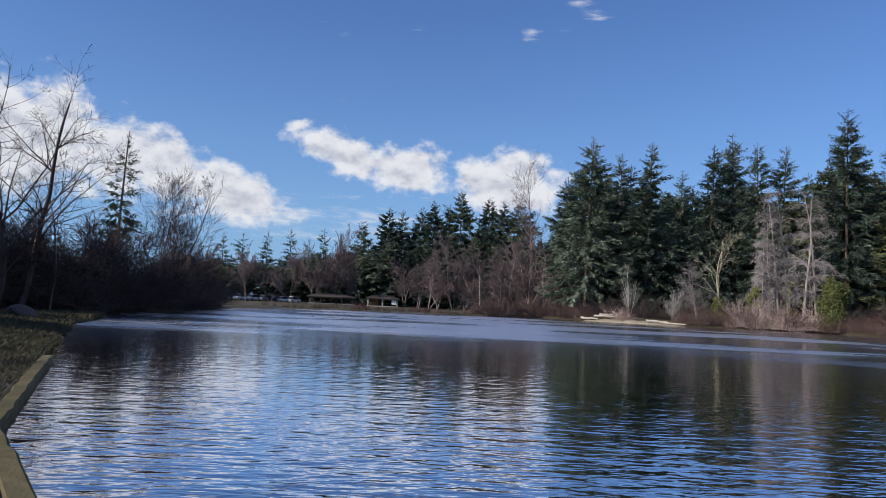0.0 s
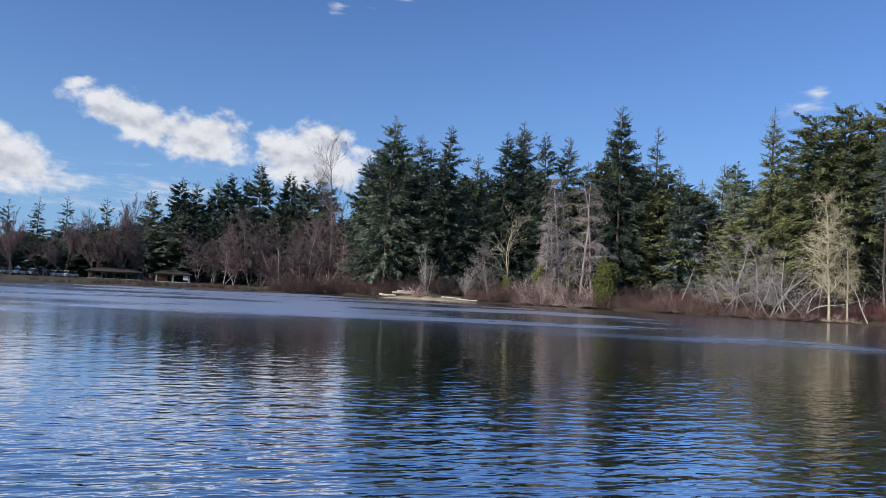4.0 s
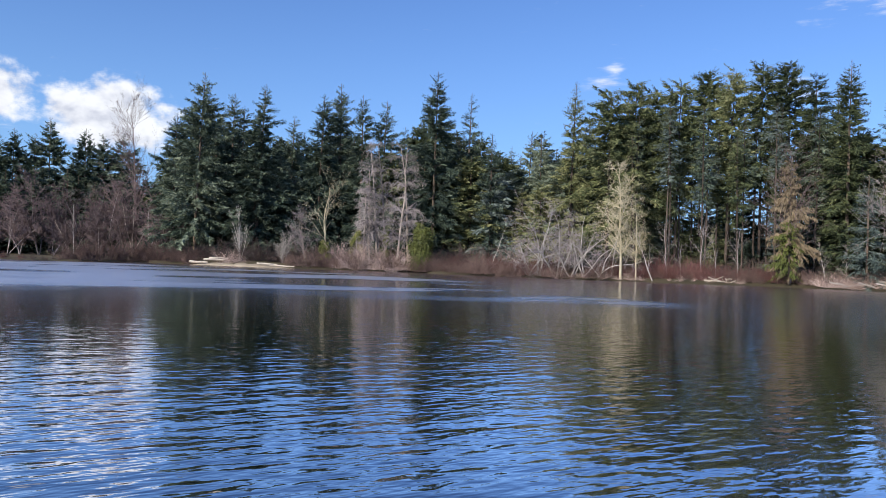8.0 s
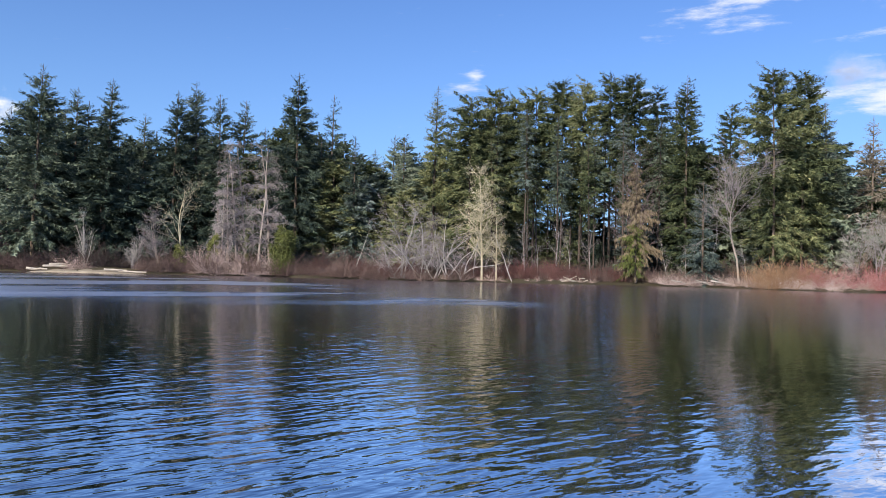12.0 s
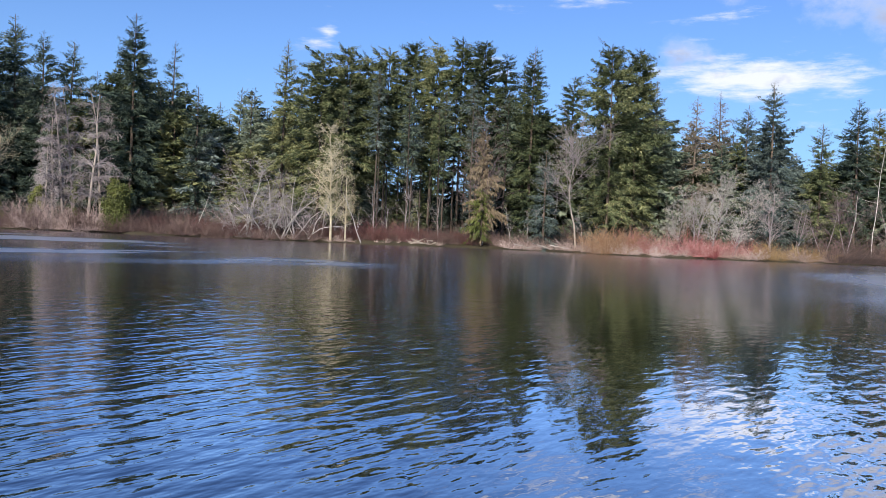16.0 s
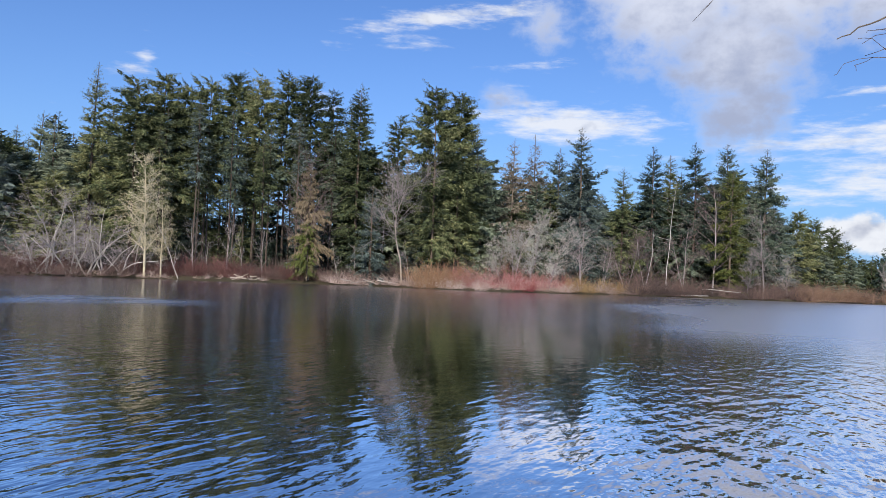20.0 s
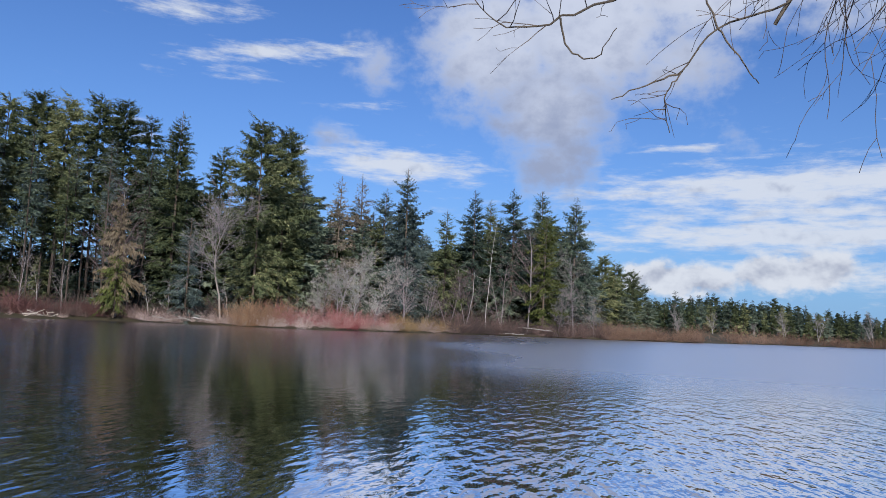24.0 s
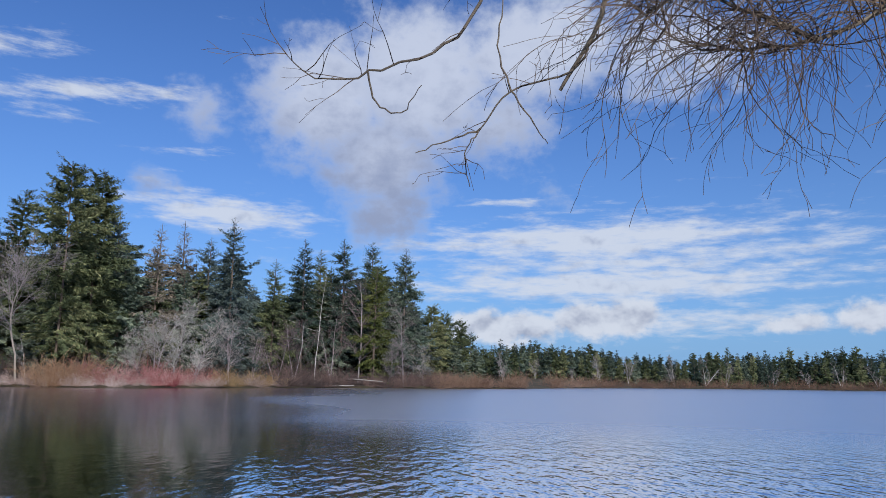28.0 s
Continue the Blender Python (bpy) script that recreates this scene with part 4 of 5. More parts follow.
bare_tree("maple_tree", "pale leafless maple with upswept branches", 62.0, 132, 21.3, 4, 550, PALE_BARK, GREY_TWIG, stems=1, kids=(3.4, 2.2, 1.2), spread=0.65, fat=1.2, thin=1.5, sink=0.2, reach=1.45, clear=0.3, wander=0.16, lean=(-0.12, 0.0))
for i, (az, d, h) in enumerate([(70.6, 133, 15.8), (71.8, 134, 14.5), (73.2, 135, 12.8), (69.5, 133, 11.0)]):
    bare_tree("bare_tree", "lichen-grey bare tree with twisted boughs", az, d, h, 5, 555 + i, GREY_TWIG, LICHEN, stems=2, kids=(2.8, 1.7, 0.9), spread=0.85, wander=0.17, thin=1.2)
for i, (az, d, h, bark, twig) in enumerate([(80.3, 149, 14.6, GREY_TWIG, MAUVE_TWIG), (78.9, 150, 12.0, GREY_TWIG, MAUVE_TWIG), (83.15, 155, 15.0, GREY_TWIG, MAUVE_TWIG), (88.4, 162, 18.2, GREY_TWIG, GREY_TWIG),
                                            (87.2, 160, 12.0, GREY_TWIG, GREY_TWIG), (75.5, 140, 13.5, GREY_TWIG, GREY_TWIG), (85.0, 160, 24.0, GREY_TWIG, MAUVE_TWIG), (90.0, 166, 11.0, GREY_TWIG, LICHEN), (77.2, 147, 11.0, GREY_TWIG, GREY_TWIG)]):
    bare_tree("bare_tree", "leafless tree with hanging twigs on the wooded point", az, d, h, 4, 565 + i, bark, twig, stems=1 if i in (3, 6) else 2, kids=(2.6, 1.5, 0.8), droop=0.05)
bare_tree("dead_tree", "bare pale dead trunk with broken stubs", 81.8, 152, 26.1, 1, 575, LICHEN, LICHEN, kids=(2.2,), deepest=1, fat=0.42, spread=1.3, stub=0.3)
bare_tree("dead_tree", "thin pale broken dead trunk", 3.3, 175, 12.3, 1, 576, LICHEN, LICHEN, kids=(0.8,), deepest=1, fat=0.9)
# round-crowned brown grove
for i, (az, d, h) in enumerate([(-2.6, 186, 13.0), (-1.4, 184, 14.9), (1.2, 182, 17.5), (2.6, 181, 15.0), (4.0, 180, 16.4), (5.5, 177, 17.7), (7.0, 171, 16.6), (8.2, 162, 14.0), (6.4, 172, 11.0), (9.4, 152, 10.0), (0.0, 180, 13.0), (-0.6, 178, 11.0), (3.2, 177, 12.0), (2.0, 178, 10.0), (4.9, 174, 11.0), (8.6, 158, 10.5)]):
    bare_tree("bare_tree", "round-crowned mauve-brown leafless tree", az, d, h, 6, 580 + i, GREY_TWIG if i % 3 else PALE_BARK, MAUVE_TWIG, stems=3, kids=(2.3, 1.5, 0.8), splay=0.3, spread=0.85, thin=3.6, group="brown leafless grove", wander=0.12)
for i, (az, h) in enumerate([(-9.4, 14.2), (-8.4, 15.5), (-7.5, 18.0), (-6.6, 16.5), (-5.8, 17.9), (-11.2, 13.0), (-12.6, 12.0), (-14.4, 13.0), (-17.5, 12.0)]):
    bare_tree("bare_tree", "tall mauve-brown leafless tree with upswept boughs", az, 188 if az > -12 else 176, h, 5, 600 + i, MAUVE_TWIG, MAUVE_TWIG, stems=2, kids=(2.4, 1.6, 0.8), spread=0.5, thin=3.0, group="leafless trees by the car park")
bare_tree("bare_tree", "tall bare tree topping the conifers", 7.25, 186, 36.2, 5, 615, MAUVE_TWIG, MAUVE_TWIG, kids=(3.0, 1.8, 1.0), spread=0.6, thin=1.6)
# leafless wood edge across the open water
for i in range(16):
    az = 95.5 + 2.4 * i + float(pick.uniform(-0.8, 0.8))
    bare_tree("bare_tree", "pale bare tree at the foot of the far wood", az, max(shore_d(az) + 10, 290 if az > 97 else 210), float(pick.uniform(7, 12)), 3, 620 + i, LICHEN, GREY_TWIG, stems=2, kids=(2.2, 1.2), deepest=2, thin=2.4, fat=1.5, group="bare trees across the open water")
# near left: leaning trees and the dark thicket
bare_tree("bare_tree", "dark leafless tree leaning over the bank", -30.6, 55, 18.2, 4, 640, DARK_TWIG, DARK_TWIG, kids=(2.6, 1.8, 1.2), lean=(0.17, 0.0), spread=0.9, fat=1.9, thin=1.0, reach=1.1, wander=0.13)
bare_tree("bare_tree", "dark slender leafless tree leaning over the bank", -29.2, 56, 15.4, 4, 641, DARK_TWIG, DARK_TWIG, kids=(2.6, 1.8, 1.3), lean=(0.2, 0.0), spread=0.9, fat=1.9, thin=1.0, reach=1.0, wander=0.13)
bare_tree("bare_tree", "small dark leafless tree by the bank", -27.4, 57, 10.2, 3, 642, DARK_TWIG, DARK_TWIG, kids=(2.2, 1.5, 1.0), lean=(0.15, 0.0))
bare_tree("bare_tree", "round dark leafless tree behind the thicket", -20.2, 80, 13.6, 5, 643, DARK_TWIG, DARK_TWIG, stems=4, kids=(3.2, 2.2, 1.4), spread=0.65, reach=1.15)
bare_tree("bare_tree", "tall dark tree with long level limbs", -34.3, 34, 17.5, 6, 644, DARK_TWIG, DARK_TWIG, kids=(2.4, 1.6, 1.0), spread=1.15, lean=(0.08, 0.05), fat=1.8, wander=0.16, thin=1.0)
for i, (az, d, h) in enumerate([(-31.0, 56, 6.4), (-32.5, 54, 6.8), (-29.6, 58, 6.2), (-31.5, 62, 6.8), (-30.2, 66, 6.0), (-28.8, 60, 7.0), (-27.6, 64, 6.6), (-26.2, 62, 7.2), (-25.0, 66, 7.0), (-23.8, 63, 7.4), (-22.6, 66, 7.6), (-21.4, 68, 7.4), (-20.2, 72, 7.0),
                                (-19.2, 78, 6.6), (-18.2, 86, 6.6), (-17.2, 96, 7.0), (-29.5, 72, 7.5), (-26.8, 74, 8.0), (-24.4, 76, 8.0), (-22.0, 80, 8.0), (-33.0, 60, 8.0), (-18.6, 96, 8.0),
                               (-34.5, 66, 8.0)]):
    bare_tree("bare_tree", "dense dark brown leafless thicket tree by the water", az, d, h, 5, 650 + i, DARK_TWIG, DARK_TWIG, stems=5, deepest=2, kids=(2.4, 1.7), splay=0.5, spread=0.8, thin=2.2, reach=1.2, group="dark thicket on the near shore", wander=0.13)


# ---- ivy columns ----
def ivy(name, label, az, d, h, r, seed):
    rng = np.random.default_rng(seed)
    x, y = around(az, d)
    z = z_at(x, y)
    thing = holder(name, x, y, z - 0.1)
    pts, segs = trunk_segs(h - z, 0.12, (0, 0), rng, 6)
    V, F = tubes(segs, 6)
    solid("stem", mesh_of("stem", V, F, PALE_BARK), thing)
    lumps = int(10 + 5 * r)
    cu = rng.uniform(0.08, 0.92, lumps)
    ca = rng.uniform(0, 2 * math.pi, lumps)
    cr = r * rng.uniform(0.25, 0.75, lumps) * np.minimum(1, (1 - cu) * 3 + 0.25)
    m = int(2600 * r * h / 8)
    who = rng.integers(0, lumps, m)
    ball = rng.normal(0, 1, (m, 3))
    ball *= (rng.uniform(0.45, 1.05, m) / np.linalg.norm(ball, axis=1))[:, None]
    girth = r * rng.uniform(0.35, 0.6, lumps)
    P = np.c_[cr[who] * np.cos(ca[who]), cr[who] * np.sin(ca[who]), cu[who] * (h - z)] + ball * girth[who][:, None] * np.array([1, 1, 1.25])
    P[:, 2] = np.abs(P[:, 2])
    a = np.arctan2(ball[:, 1], ball[:, 0])
    n = rng.normal(0, 1, (m, 3)) + np.c_[np.cos(a), np.sin(a), np.full(m, 0.4)]
    n /= np.linalg.norm(n, axis=1)[:, None]
    e = np.cross(n, rng.normal(0, 1, (m, 3)))
    e /= np.linalg.norm(e, axis=1)[:, None]
    f = np.cross(n, e)
    s = rng.uniform(0.09, 0.2, m)[:, None]
    V = np.stack([P - e * s, P - f * s * 0.7, P + e * s, P + f * s * 0.7], 1).reshape(-1, 3)
    solid("leaves", mesh_of("leaves", V, np.arange(m * 4).reshape(-1, 4), IVY), thing)
    return tagged(thing, label, "ivy", "ivy-clad trunks")


ivy("ivy_column", "bushy yellow-green ivy covering a trunk", 28.1, 129, 9.2, 2.6, 700)
ivy("ivy_column", "small green ivy on a trunk", 23.1, 133, 8.3, 1.3, 701)
ivy("ivy_column", "green ivy round the foot of a pale tree", 20.7, 133.5, 6.0, 1.2, 702)
ivy("ivy_column", "narrow green ivy on an alder trunk", 25.4, 133, 8.0, 0.7, 703)
conifer("cedar_tree", "low drooping yellow-green cedar at the water", 54.8, 129.6, 10.5, 2.3, "column", OLIVE, 704, start=0.12, spray=0.55, hang=0.8, ragged=0.5, gap=0.4)
bare_tree("bare_tree", "bare grey-brown top of a dying cedar", 54.9, 131.3, 22.6, 3, 705, GREY_TWIG, MAUVE_TWIG, kids=(6.0, 2.0), deepest=2, spread=0.9, droop=0.03)


# ---- shrubs along the water ----
def shrub_pattern(name, label, mat, h, r, stems, seed, group, twig=3, arch=0.5):
    """A mound of arching stems that branch into fine twigs."""
    rng = np.random.default_rng(seed)
    segs = []
    for _ in range(stems):
        a, lean = rng.uniform(0, 2 * math.pi), abs(rng.normal(0, arch)) + 0.05
        p = np.array([rng.normal(0, r * 0.34), rng.normal(0, r * 0.34), 0.0])
        hh = h * rng.uniform(0.4, 1.1) ** 0.8 * (1.05 - 0.35 * min(1.0, math.hypot(p[0], p[1]) / r))
        d = np.array([math.cos(a) * lean, math.sin(a) * lean, 1.0])
        for k in range(3):
            d = d + rng.normal(0, 0.16, 3) + np.array([math.cos(a), math.sin(a), -0.7]) * 0.2 * lean
            q = p + d / np.linalg.norm(d) * hh / 3
            segs.append((*p, *q, 0.034 - 0.008 * k, 0.01))
            for _ in range(twig if k else 1):
                e = d / np.linalg.norm(d) + rng.normal(0, 0.6, 3)
                b = p + (q - p) * rng.uniform(0, 1)
                segs.append((*b, *(b + e * hh * rng.uniform(0.1, 0.3)), 0.019, 0.010))
            p = q
    V, F = spikes(segs)
    ob = solid(name, mesh_of(name, V, F, mat))
    return tagged(ob, label, "shrub", group)


def belt(makes, az0, az1, step, back, rng, tall=(0.75, 1.15), rows=2, into=None):
    for row in range(rows):
        az = az0
        while az < az1:
            d = shore_d(az) + back + 1.8 * row + float(rng.uniform(-0.5, 0.6))
            x, y = around(az, d)
            s = float(rng.uniform(*tall)) * (1 + 0.45 * noise.noise((az * 0.9, 5.0 * row, back)))
            if rng.random() < 0.12:
                az += step
                continue
            m = pose(x, y, z_at(x, y) - 0.1, float(rng.normal(0, 9)), float(rng.normal(0, 9)), float(rng.uniform(0, 360))) @ Matrix.Diagonal((s * float(rng.uniform(0.9, 1.3)), s * float(rng.uniform(0.9, 1.3)), s, 1))
            source = makes[int(rng.integers(0, len(makes)))]
            if into is not None:
                into.append((source, m))
            elif not source.get("placed"):
                source.matrix_world = m
                source["placed"] = 1
            else:
                copy_thing(source, m)
            az += step * float(rng.uniform(0.7, 1.3))


SH = np.random.default_rng(77)


def pair(label, mat, h, r, stems, seed, group, **more):
    return [shrub_pattern("shrub", label, mat, h, r, stems, seed + k, group, **more) for k in range(2)]


brown = pair("thin brown leafless shrub at the water's edge", BROWN_STEM, 3.2, 1.9, 46, 800, "brown shrubs on the shore")
dark_red = pair("dark red dogwood shrub with bare stems", RED_STEM, 4.3, 2.2, 55, 802, "dark red dogwoods")
rose = pair("bright red dogwood shrub with bare stems", ROSE_STEM, 5.4, 2.4, 60, 804, "bright red dogwoods")
orange = pair("orange willow shrub with bare stems", ORANGE_STEM, 4.8, 2.3, 60, 806, "orange willows")
gold = pair("golden-tan willow shrub with bare stems", GOLD_STEM, 5.6, 2.4, 60, 808, "golden willows")
straw = pair("straw-coloured tangle of bare stems", STRAW_STEM, 4.2, 2.8, 55, 810, "straw-coloured tangles", arch=1.1)
whips = pair("upright clump of pale straw-coloured stems", STRAW_STEM, 6.0, 1.5, 44, 816, "pale whips below the alders", arch=0.16, twig=2)
russet = pair("russet leafless shrub on the low point", RUSSET_STEM, 3.8, 2.4, 60, 812, "russet shrubs on the point")
dusky = pair("dark brown undergrowth of bare stems", DARK_TWIG, 3.2, 2.0, 46, 814, "dark undergrowth", arch=0.7)
edge_scrub = []
belt(brown, 3.0, 11.5, 0.7, 1.5, SH, into=edge_scrub)
belt(brown + straw, 13.2, 14.6, 0.5, 4.0, SH, tall=(0.4, 0.7), rows=1)
belt(brown, 18.0, 28.0, 0.6, 1.2, SH, tall=(0.6, 1.2))
belt(straw, 22.0, 28.0, 0.9, 1.0, SH, tall=(0.5, 1.1), rows=1)
belt(whips, 22.2, 27.8, 0.55, 1.6, SH, tall=(0.55, 1.05), rows=1)
belt(dark_red + brown, 27.5, 38.5, 0.62, 3.0, SH, tall=(0.75, 1.1), rows=2)
belt(brown, 28.0, 42.0, 0.55, 0.8, SH, tall=(0.4, 0.75), rows=1, into=edge_scrub)
belt(straw, 40.5, 52.5, 0.9, 0.9, SH, tall=(0.2, 0.6), rows=1)
belt(brown + dark_red, 42.0, 56.0, 0.6, 3.5, SH, tall=(0.5, 0.9), into=edge_scrub)
belt(straw + brown, 56.2, 63.8, 0.6, 0.8, SH, tall=(0.25, 1.1))
belt(straw + straw + orange, 62.5, 67.0, 0.55, 0.9, SH, tall=(0.5, 1.1))
belt(orange, 63.5, 66.0, 0.6, 0.8, SH, tall=(0.7, 0.95), rows=1)
belt(rose + rose + rose + straw, 66.0, 75.0, 0.6, 3.2, SH, tall=(0.5, 0.95))
belt(straw + straw + rose, 66.0, 75.5, 0.6, 0.9, SH, tall=(0.4, 0.95), rows=1)
belt(gold + straw, 74.8, 79.8, 0.62, 1.2, SH, tall=(0.5, 1.05))
belt(dusky + brown, 79.5, 91.0, 0.55, 1.2, SH, tall=(0.6, 1.3), into=edge_scrub)
undergrowth, far_scrub, shore_scrub, near_scrub = [], [], [], []
belt(dusky, 8.0, 92.0, 0.62, 9.0, SH, tall=(0.8, 1.4), rows=1, into=undergrowth)
belt(russet, 90.8, 97.5, 0.42, 0.8, SH, tall=(0.65, 1.05))
belt(russet, 99.3, 102.4, 0.35, 0.8, SH, tall=(0.9, 1.2), rows=1)
belt(russet, 103.0, 134.0, 0.42, 1.0, SH, tall=(0.7, 1.15), rows=1, into=far_scrub)
belt(dusky, -13.0, 3.0, 0.55, 1.2, SH, tall=(0.2, 0.32), rows=1, into=shore_scrub)
belt(brown + dark_red, -9.0, 3.0, 0.7, 0.8, SH, tall=(0.18, 0.3), rows=1, into=shore_scrub)
tagged(joined("undergrowth", undergrowth), "dark leafless undergrowth below the firs", "undergrowth", kind="stuff")
for i in range(150):
    a, d = float(SH.uniform(-34, -17.0)), 0.0
    d = float(np.interp(a, [-33, -24, -20, -17.5, -14.5], [56, 60, 68, 88, 130])) + float(SH.uniform(0, 10))
    x, y = around(a, d)
    if float(inland([(x, y)])[0]) < 0.8:
        continue
    k = float(SH.uniform(0.8, 1.5))
    near_scrub.append((dusky[i % 2], pose(x, y, z_at(x, y) - 0.1, 0, 0, float(SH.uniform(0, 360))) @ Matrix.Diagonal((k * 1.2, k * 1.2, k, 1))))
tagged(joined("near_scrub", near_scrub), "dense dark leafless scrub on the near shore", "scrub", kind="stuff")
tagged(joined("edge_scrub", edge_scrub), "brown leafless scrub along the water's edge", "scrub", kind="stuff")
tagged(joined("far_scrub", far_scrub), "russet leafless scrub along the far end of the lake", "scrub", kind="stuff")
tagged(joined("shore_scrub", shore_scrub), "dark low scrub along the shore below the park", "scrub", kind="stuff")


for k, source in enumerate(whips + brown + dark_red + rose + orange + gold + straw + russet + dusky):
    if not source.get("placed"):
        a = 80.2 + 0.9 * k
        x, y = around(a, shore_d(a) + 3.0)
        source.matrix_world = pose(x, y, z_at(x, y) - 0.1)
        source["placed"] = 1


# ---- beach and driftwood ----
def sand_bank(name, label, az0, az1, depth, height, seed):
    rng = np.random.default_rng(seed)
    V, F, cols = [], [], 26
    for i in range(cols):
        a = az0 + (az1 - az0) * i / (cols - 1)
        edge = shore_d(a) - 1.0 + rng.normal(0, 0.25)
        taper = math.sin(math.pi * (i + 0.4) / (cols - 0.2)) ** 0.7 * (0.75 + 0.4 * noise.noise((i * 0.45, seed, 0)))
        for k, (off, up) in enumerate([(0, -0.3), (0.3, 0.25), (1.4, 0.55), (depth * 0.6, 0.95), (depth, 1.0), (depth + 0.8, -0.2)]):
            x, y = around(a, edge + off * (0.6 + 0.4 * taper))
            V.append((x, y, max(up, -0.3) * height * taper + rng.normal(0, 0.03)))
    for i in range(cols - 1):
        for k in range(5):
            b = i * 6 + k
            F.append((b, b + 6, b + 7, b + 1))
    ob = solid(name, mesh_of(name, V, F, SAND, True))
    return tagged(ob, label, "beach", kind="structure")


sand_bank("sand_bank", "low bank of pale sand by the water", 11.2, 18.4, 7.0, 0.75, 900)


def log(az, d, z, length, r, turn, tip, seed, mat, label):
    rng = np.random.default_rng(seed)
    x, y = around(az, d)
    pts = np.array([(length * (i / 6 - 0.5), rng.normal(0, 0.05), rng.normal(0, 0.03)) for i in range(7)])
    rad = np.linspace(r, r * 0.6, 7)
    V, F = tubes(np.c_[pts[:-1], pts[1:], rad[:-1], rad[1:]], 7)
    ob = solid("log", mesh_of("log", V, F, mat))
    ob.matrix_world = pose(x, y, z, 0, tip, turn)
    return tagged(ob, label, "log", "driftwood logs")


for i, (az, off, z, ln, r, turn, tip) in enumerate([(12.7, 2.2, 1.0, 3.6, 0.2, -10, 0), (13.0, 3.2, 1.3, 3.2, 0.16, -14, 0), (11.6, 0.2, 0.5, 3.0, 0.22, -20, 0), (16.5, 0.6, 0.6, 3.4, 0.18, -16, 2), (17.6, 0.2, 0.35, 4.2, 0.15, -22, 3)]):
    log(az, shore_d(az) + off, z, ln, r, turn, tip, 910 + i, DRIFTWOOD, "bleached driftwood log lying on the sand")
for i in range(9):
    az = 49.6 + 1.5 * i / 8
    log(az, shore_d(az) + 0.4 + 0.2 * (i % 3), 0.5 + 0.15 * (i % 4), 2.6 - 0.12 * i, 0.07, 20 * i - 70, 18 * ((i % 3) - 1), 930 + i, DRIFTWOOD, "thin bleached branch in a driftwood heap")
for i, (az, off, z, ln, turn, tip) in enumerate([(58.0, 0.6, 0.8, 3.0, -50, 12), (58.8, 0.7, 0.7, 3.4, -75, -10), (59.6, 0.7, 0.8, 2.8, -30, 15), (60.8, 0.8, 0.9, 3.2, -60, 8), (85.6, 0.2, 1.6, 7.0, -84, 4), (83.8, 0.3, 0.5, 5.0, -84, 0)]):
    log(az, shore_d(az) + off, z, ln, 0.1, turn, tip, 950 + i, LICHEN, "pale fallen branch at the water's edge")


# ---- park shelters and cars across the lake ----
def hip_roof(w, dpt, low, high, ridge, thick=0.18):
    bm = bmesh.new()
    lo = [bm.verts.new(p) for p in ((-w / 2, -dpt / 2, low), (w / 2, -dpt / 2, low), (w / 2, dpt / 2, low), (-w / 2, dpt / 2, low))]
    under = [bm.verts.new((v.co.x, v.co.y, v.co.z - thick)) for v in lo]
    a, b = bm.verts.new((-ridge / 2, 0, high)), bm.verts.new((ridge / 2, 0, high))
    for f in ((lo[0], lo[1], b, a), (lo[1], lo[2], b), (lo[2], lo[3], a, b), (lo[3], lo[0], a), tuple(reversed(under))):
        bm.faces.new(f)
    for k in range(4):
        bm.faces.new((under[k], under[(k + 1) % 4], lo[(k + 1) % 4], lo[k]))
    return bm


def shelter(name, label, az, d, w, dpt, eave, top, posts, wall=None):
    x, y = around(az, d)
    ob = holder(name, x, y, z_at(x, y), -az)
    part("roof", hip_roof(w, dpt, eave, top, w * 0.55), SHINGLE, ob)
    part("floor_slab", box(w * 0.92, dpt * 0.9, 0.3, (0, 0, 0.0)), STONE_WALL, ob)
    for i in range(posts):
        px = -w * 0.42 + w * 0.84 * i / (posts - 1)
        for py in (-dpt * 0.4, dpt * 0.4):
            part("post", box(0.35, 0.35, eave, (px, py, eave / 2), 0.02), STONE_WALL if wall else TIMBER, ob)
    part("beam", box(w * 0.9, 0.22, 0.3, (0, -dpt * 0.4, eave - 0.25)), TIMBER, ob)
    if wall:
        part("wall", box(w * 0.3, 0.25, eave - 0.2, (-w * 0.27, dpt * 0.1, eave / 2)), TIMBER, ob)
        part("notice_board", box(1.1, 0.12, 1.1, (w * 0.33, -dpt * 0.42, 1.15), 0.02), WHITE_PAINT, ob, "white notice board")
    return tagged(ob, label, "park shelter", "park shelters")


shelter("park_shelter", "low open timber shelter with a brown hipped roof", -8.1, 187, 12.3, 7, 1.8, 2.6, 5)
shelter("park_shelter", "open picnic shelter with pale pillars and dark roof", -4.2, 186, 8.5, 6, 2.0, 2.8, 3, True)


def wheel(parent, x, y, r=0.32):
    bm = bmesh.new()
    bmesh.ops.create_cone(bm, cap_ends=True, segments=16, radius1=r, radius2=r, depth=0.22, matrix=pose(x, y, r, 90))
    tyre = part("wheel", bm, RUBBER, parent)
    bm = bmesh.new()
    bmesh.ops.create_cone(bm, cap_ends=True, segments=12, radius1=r * 0.6, radius2=r * 0.6, depth=0.24, matrix=pose(x, y, r, 90))
    part("rim", bm, STEEL, tyre)


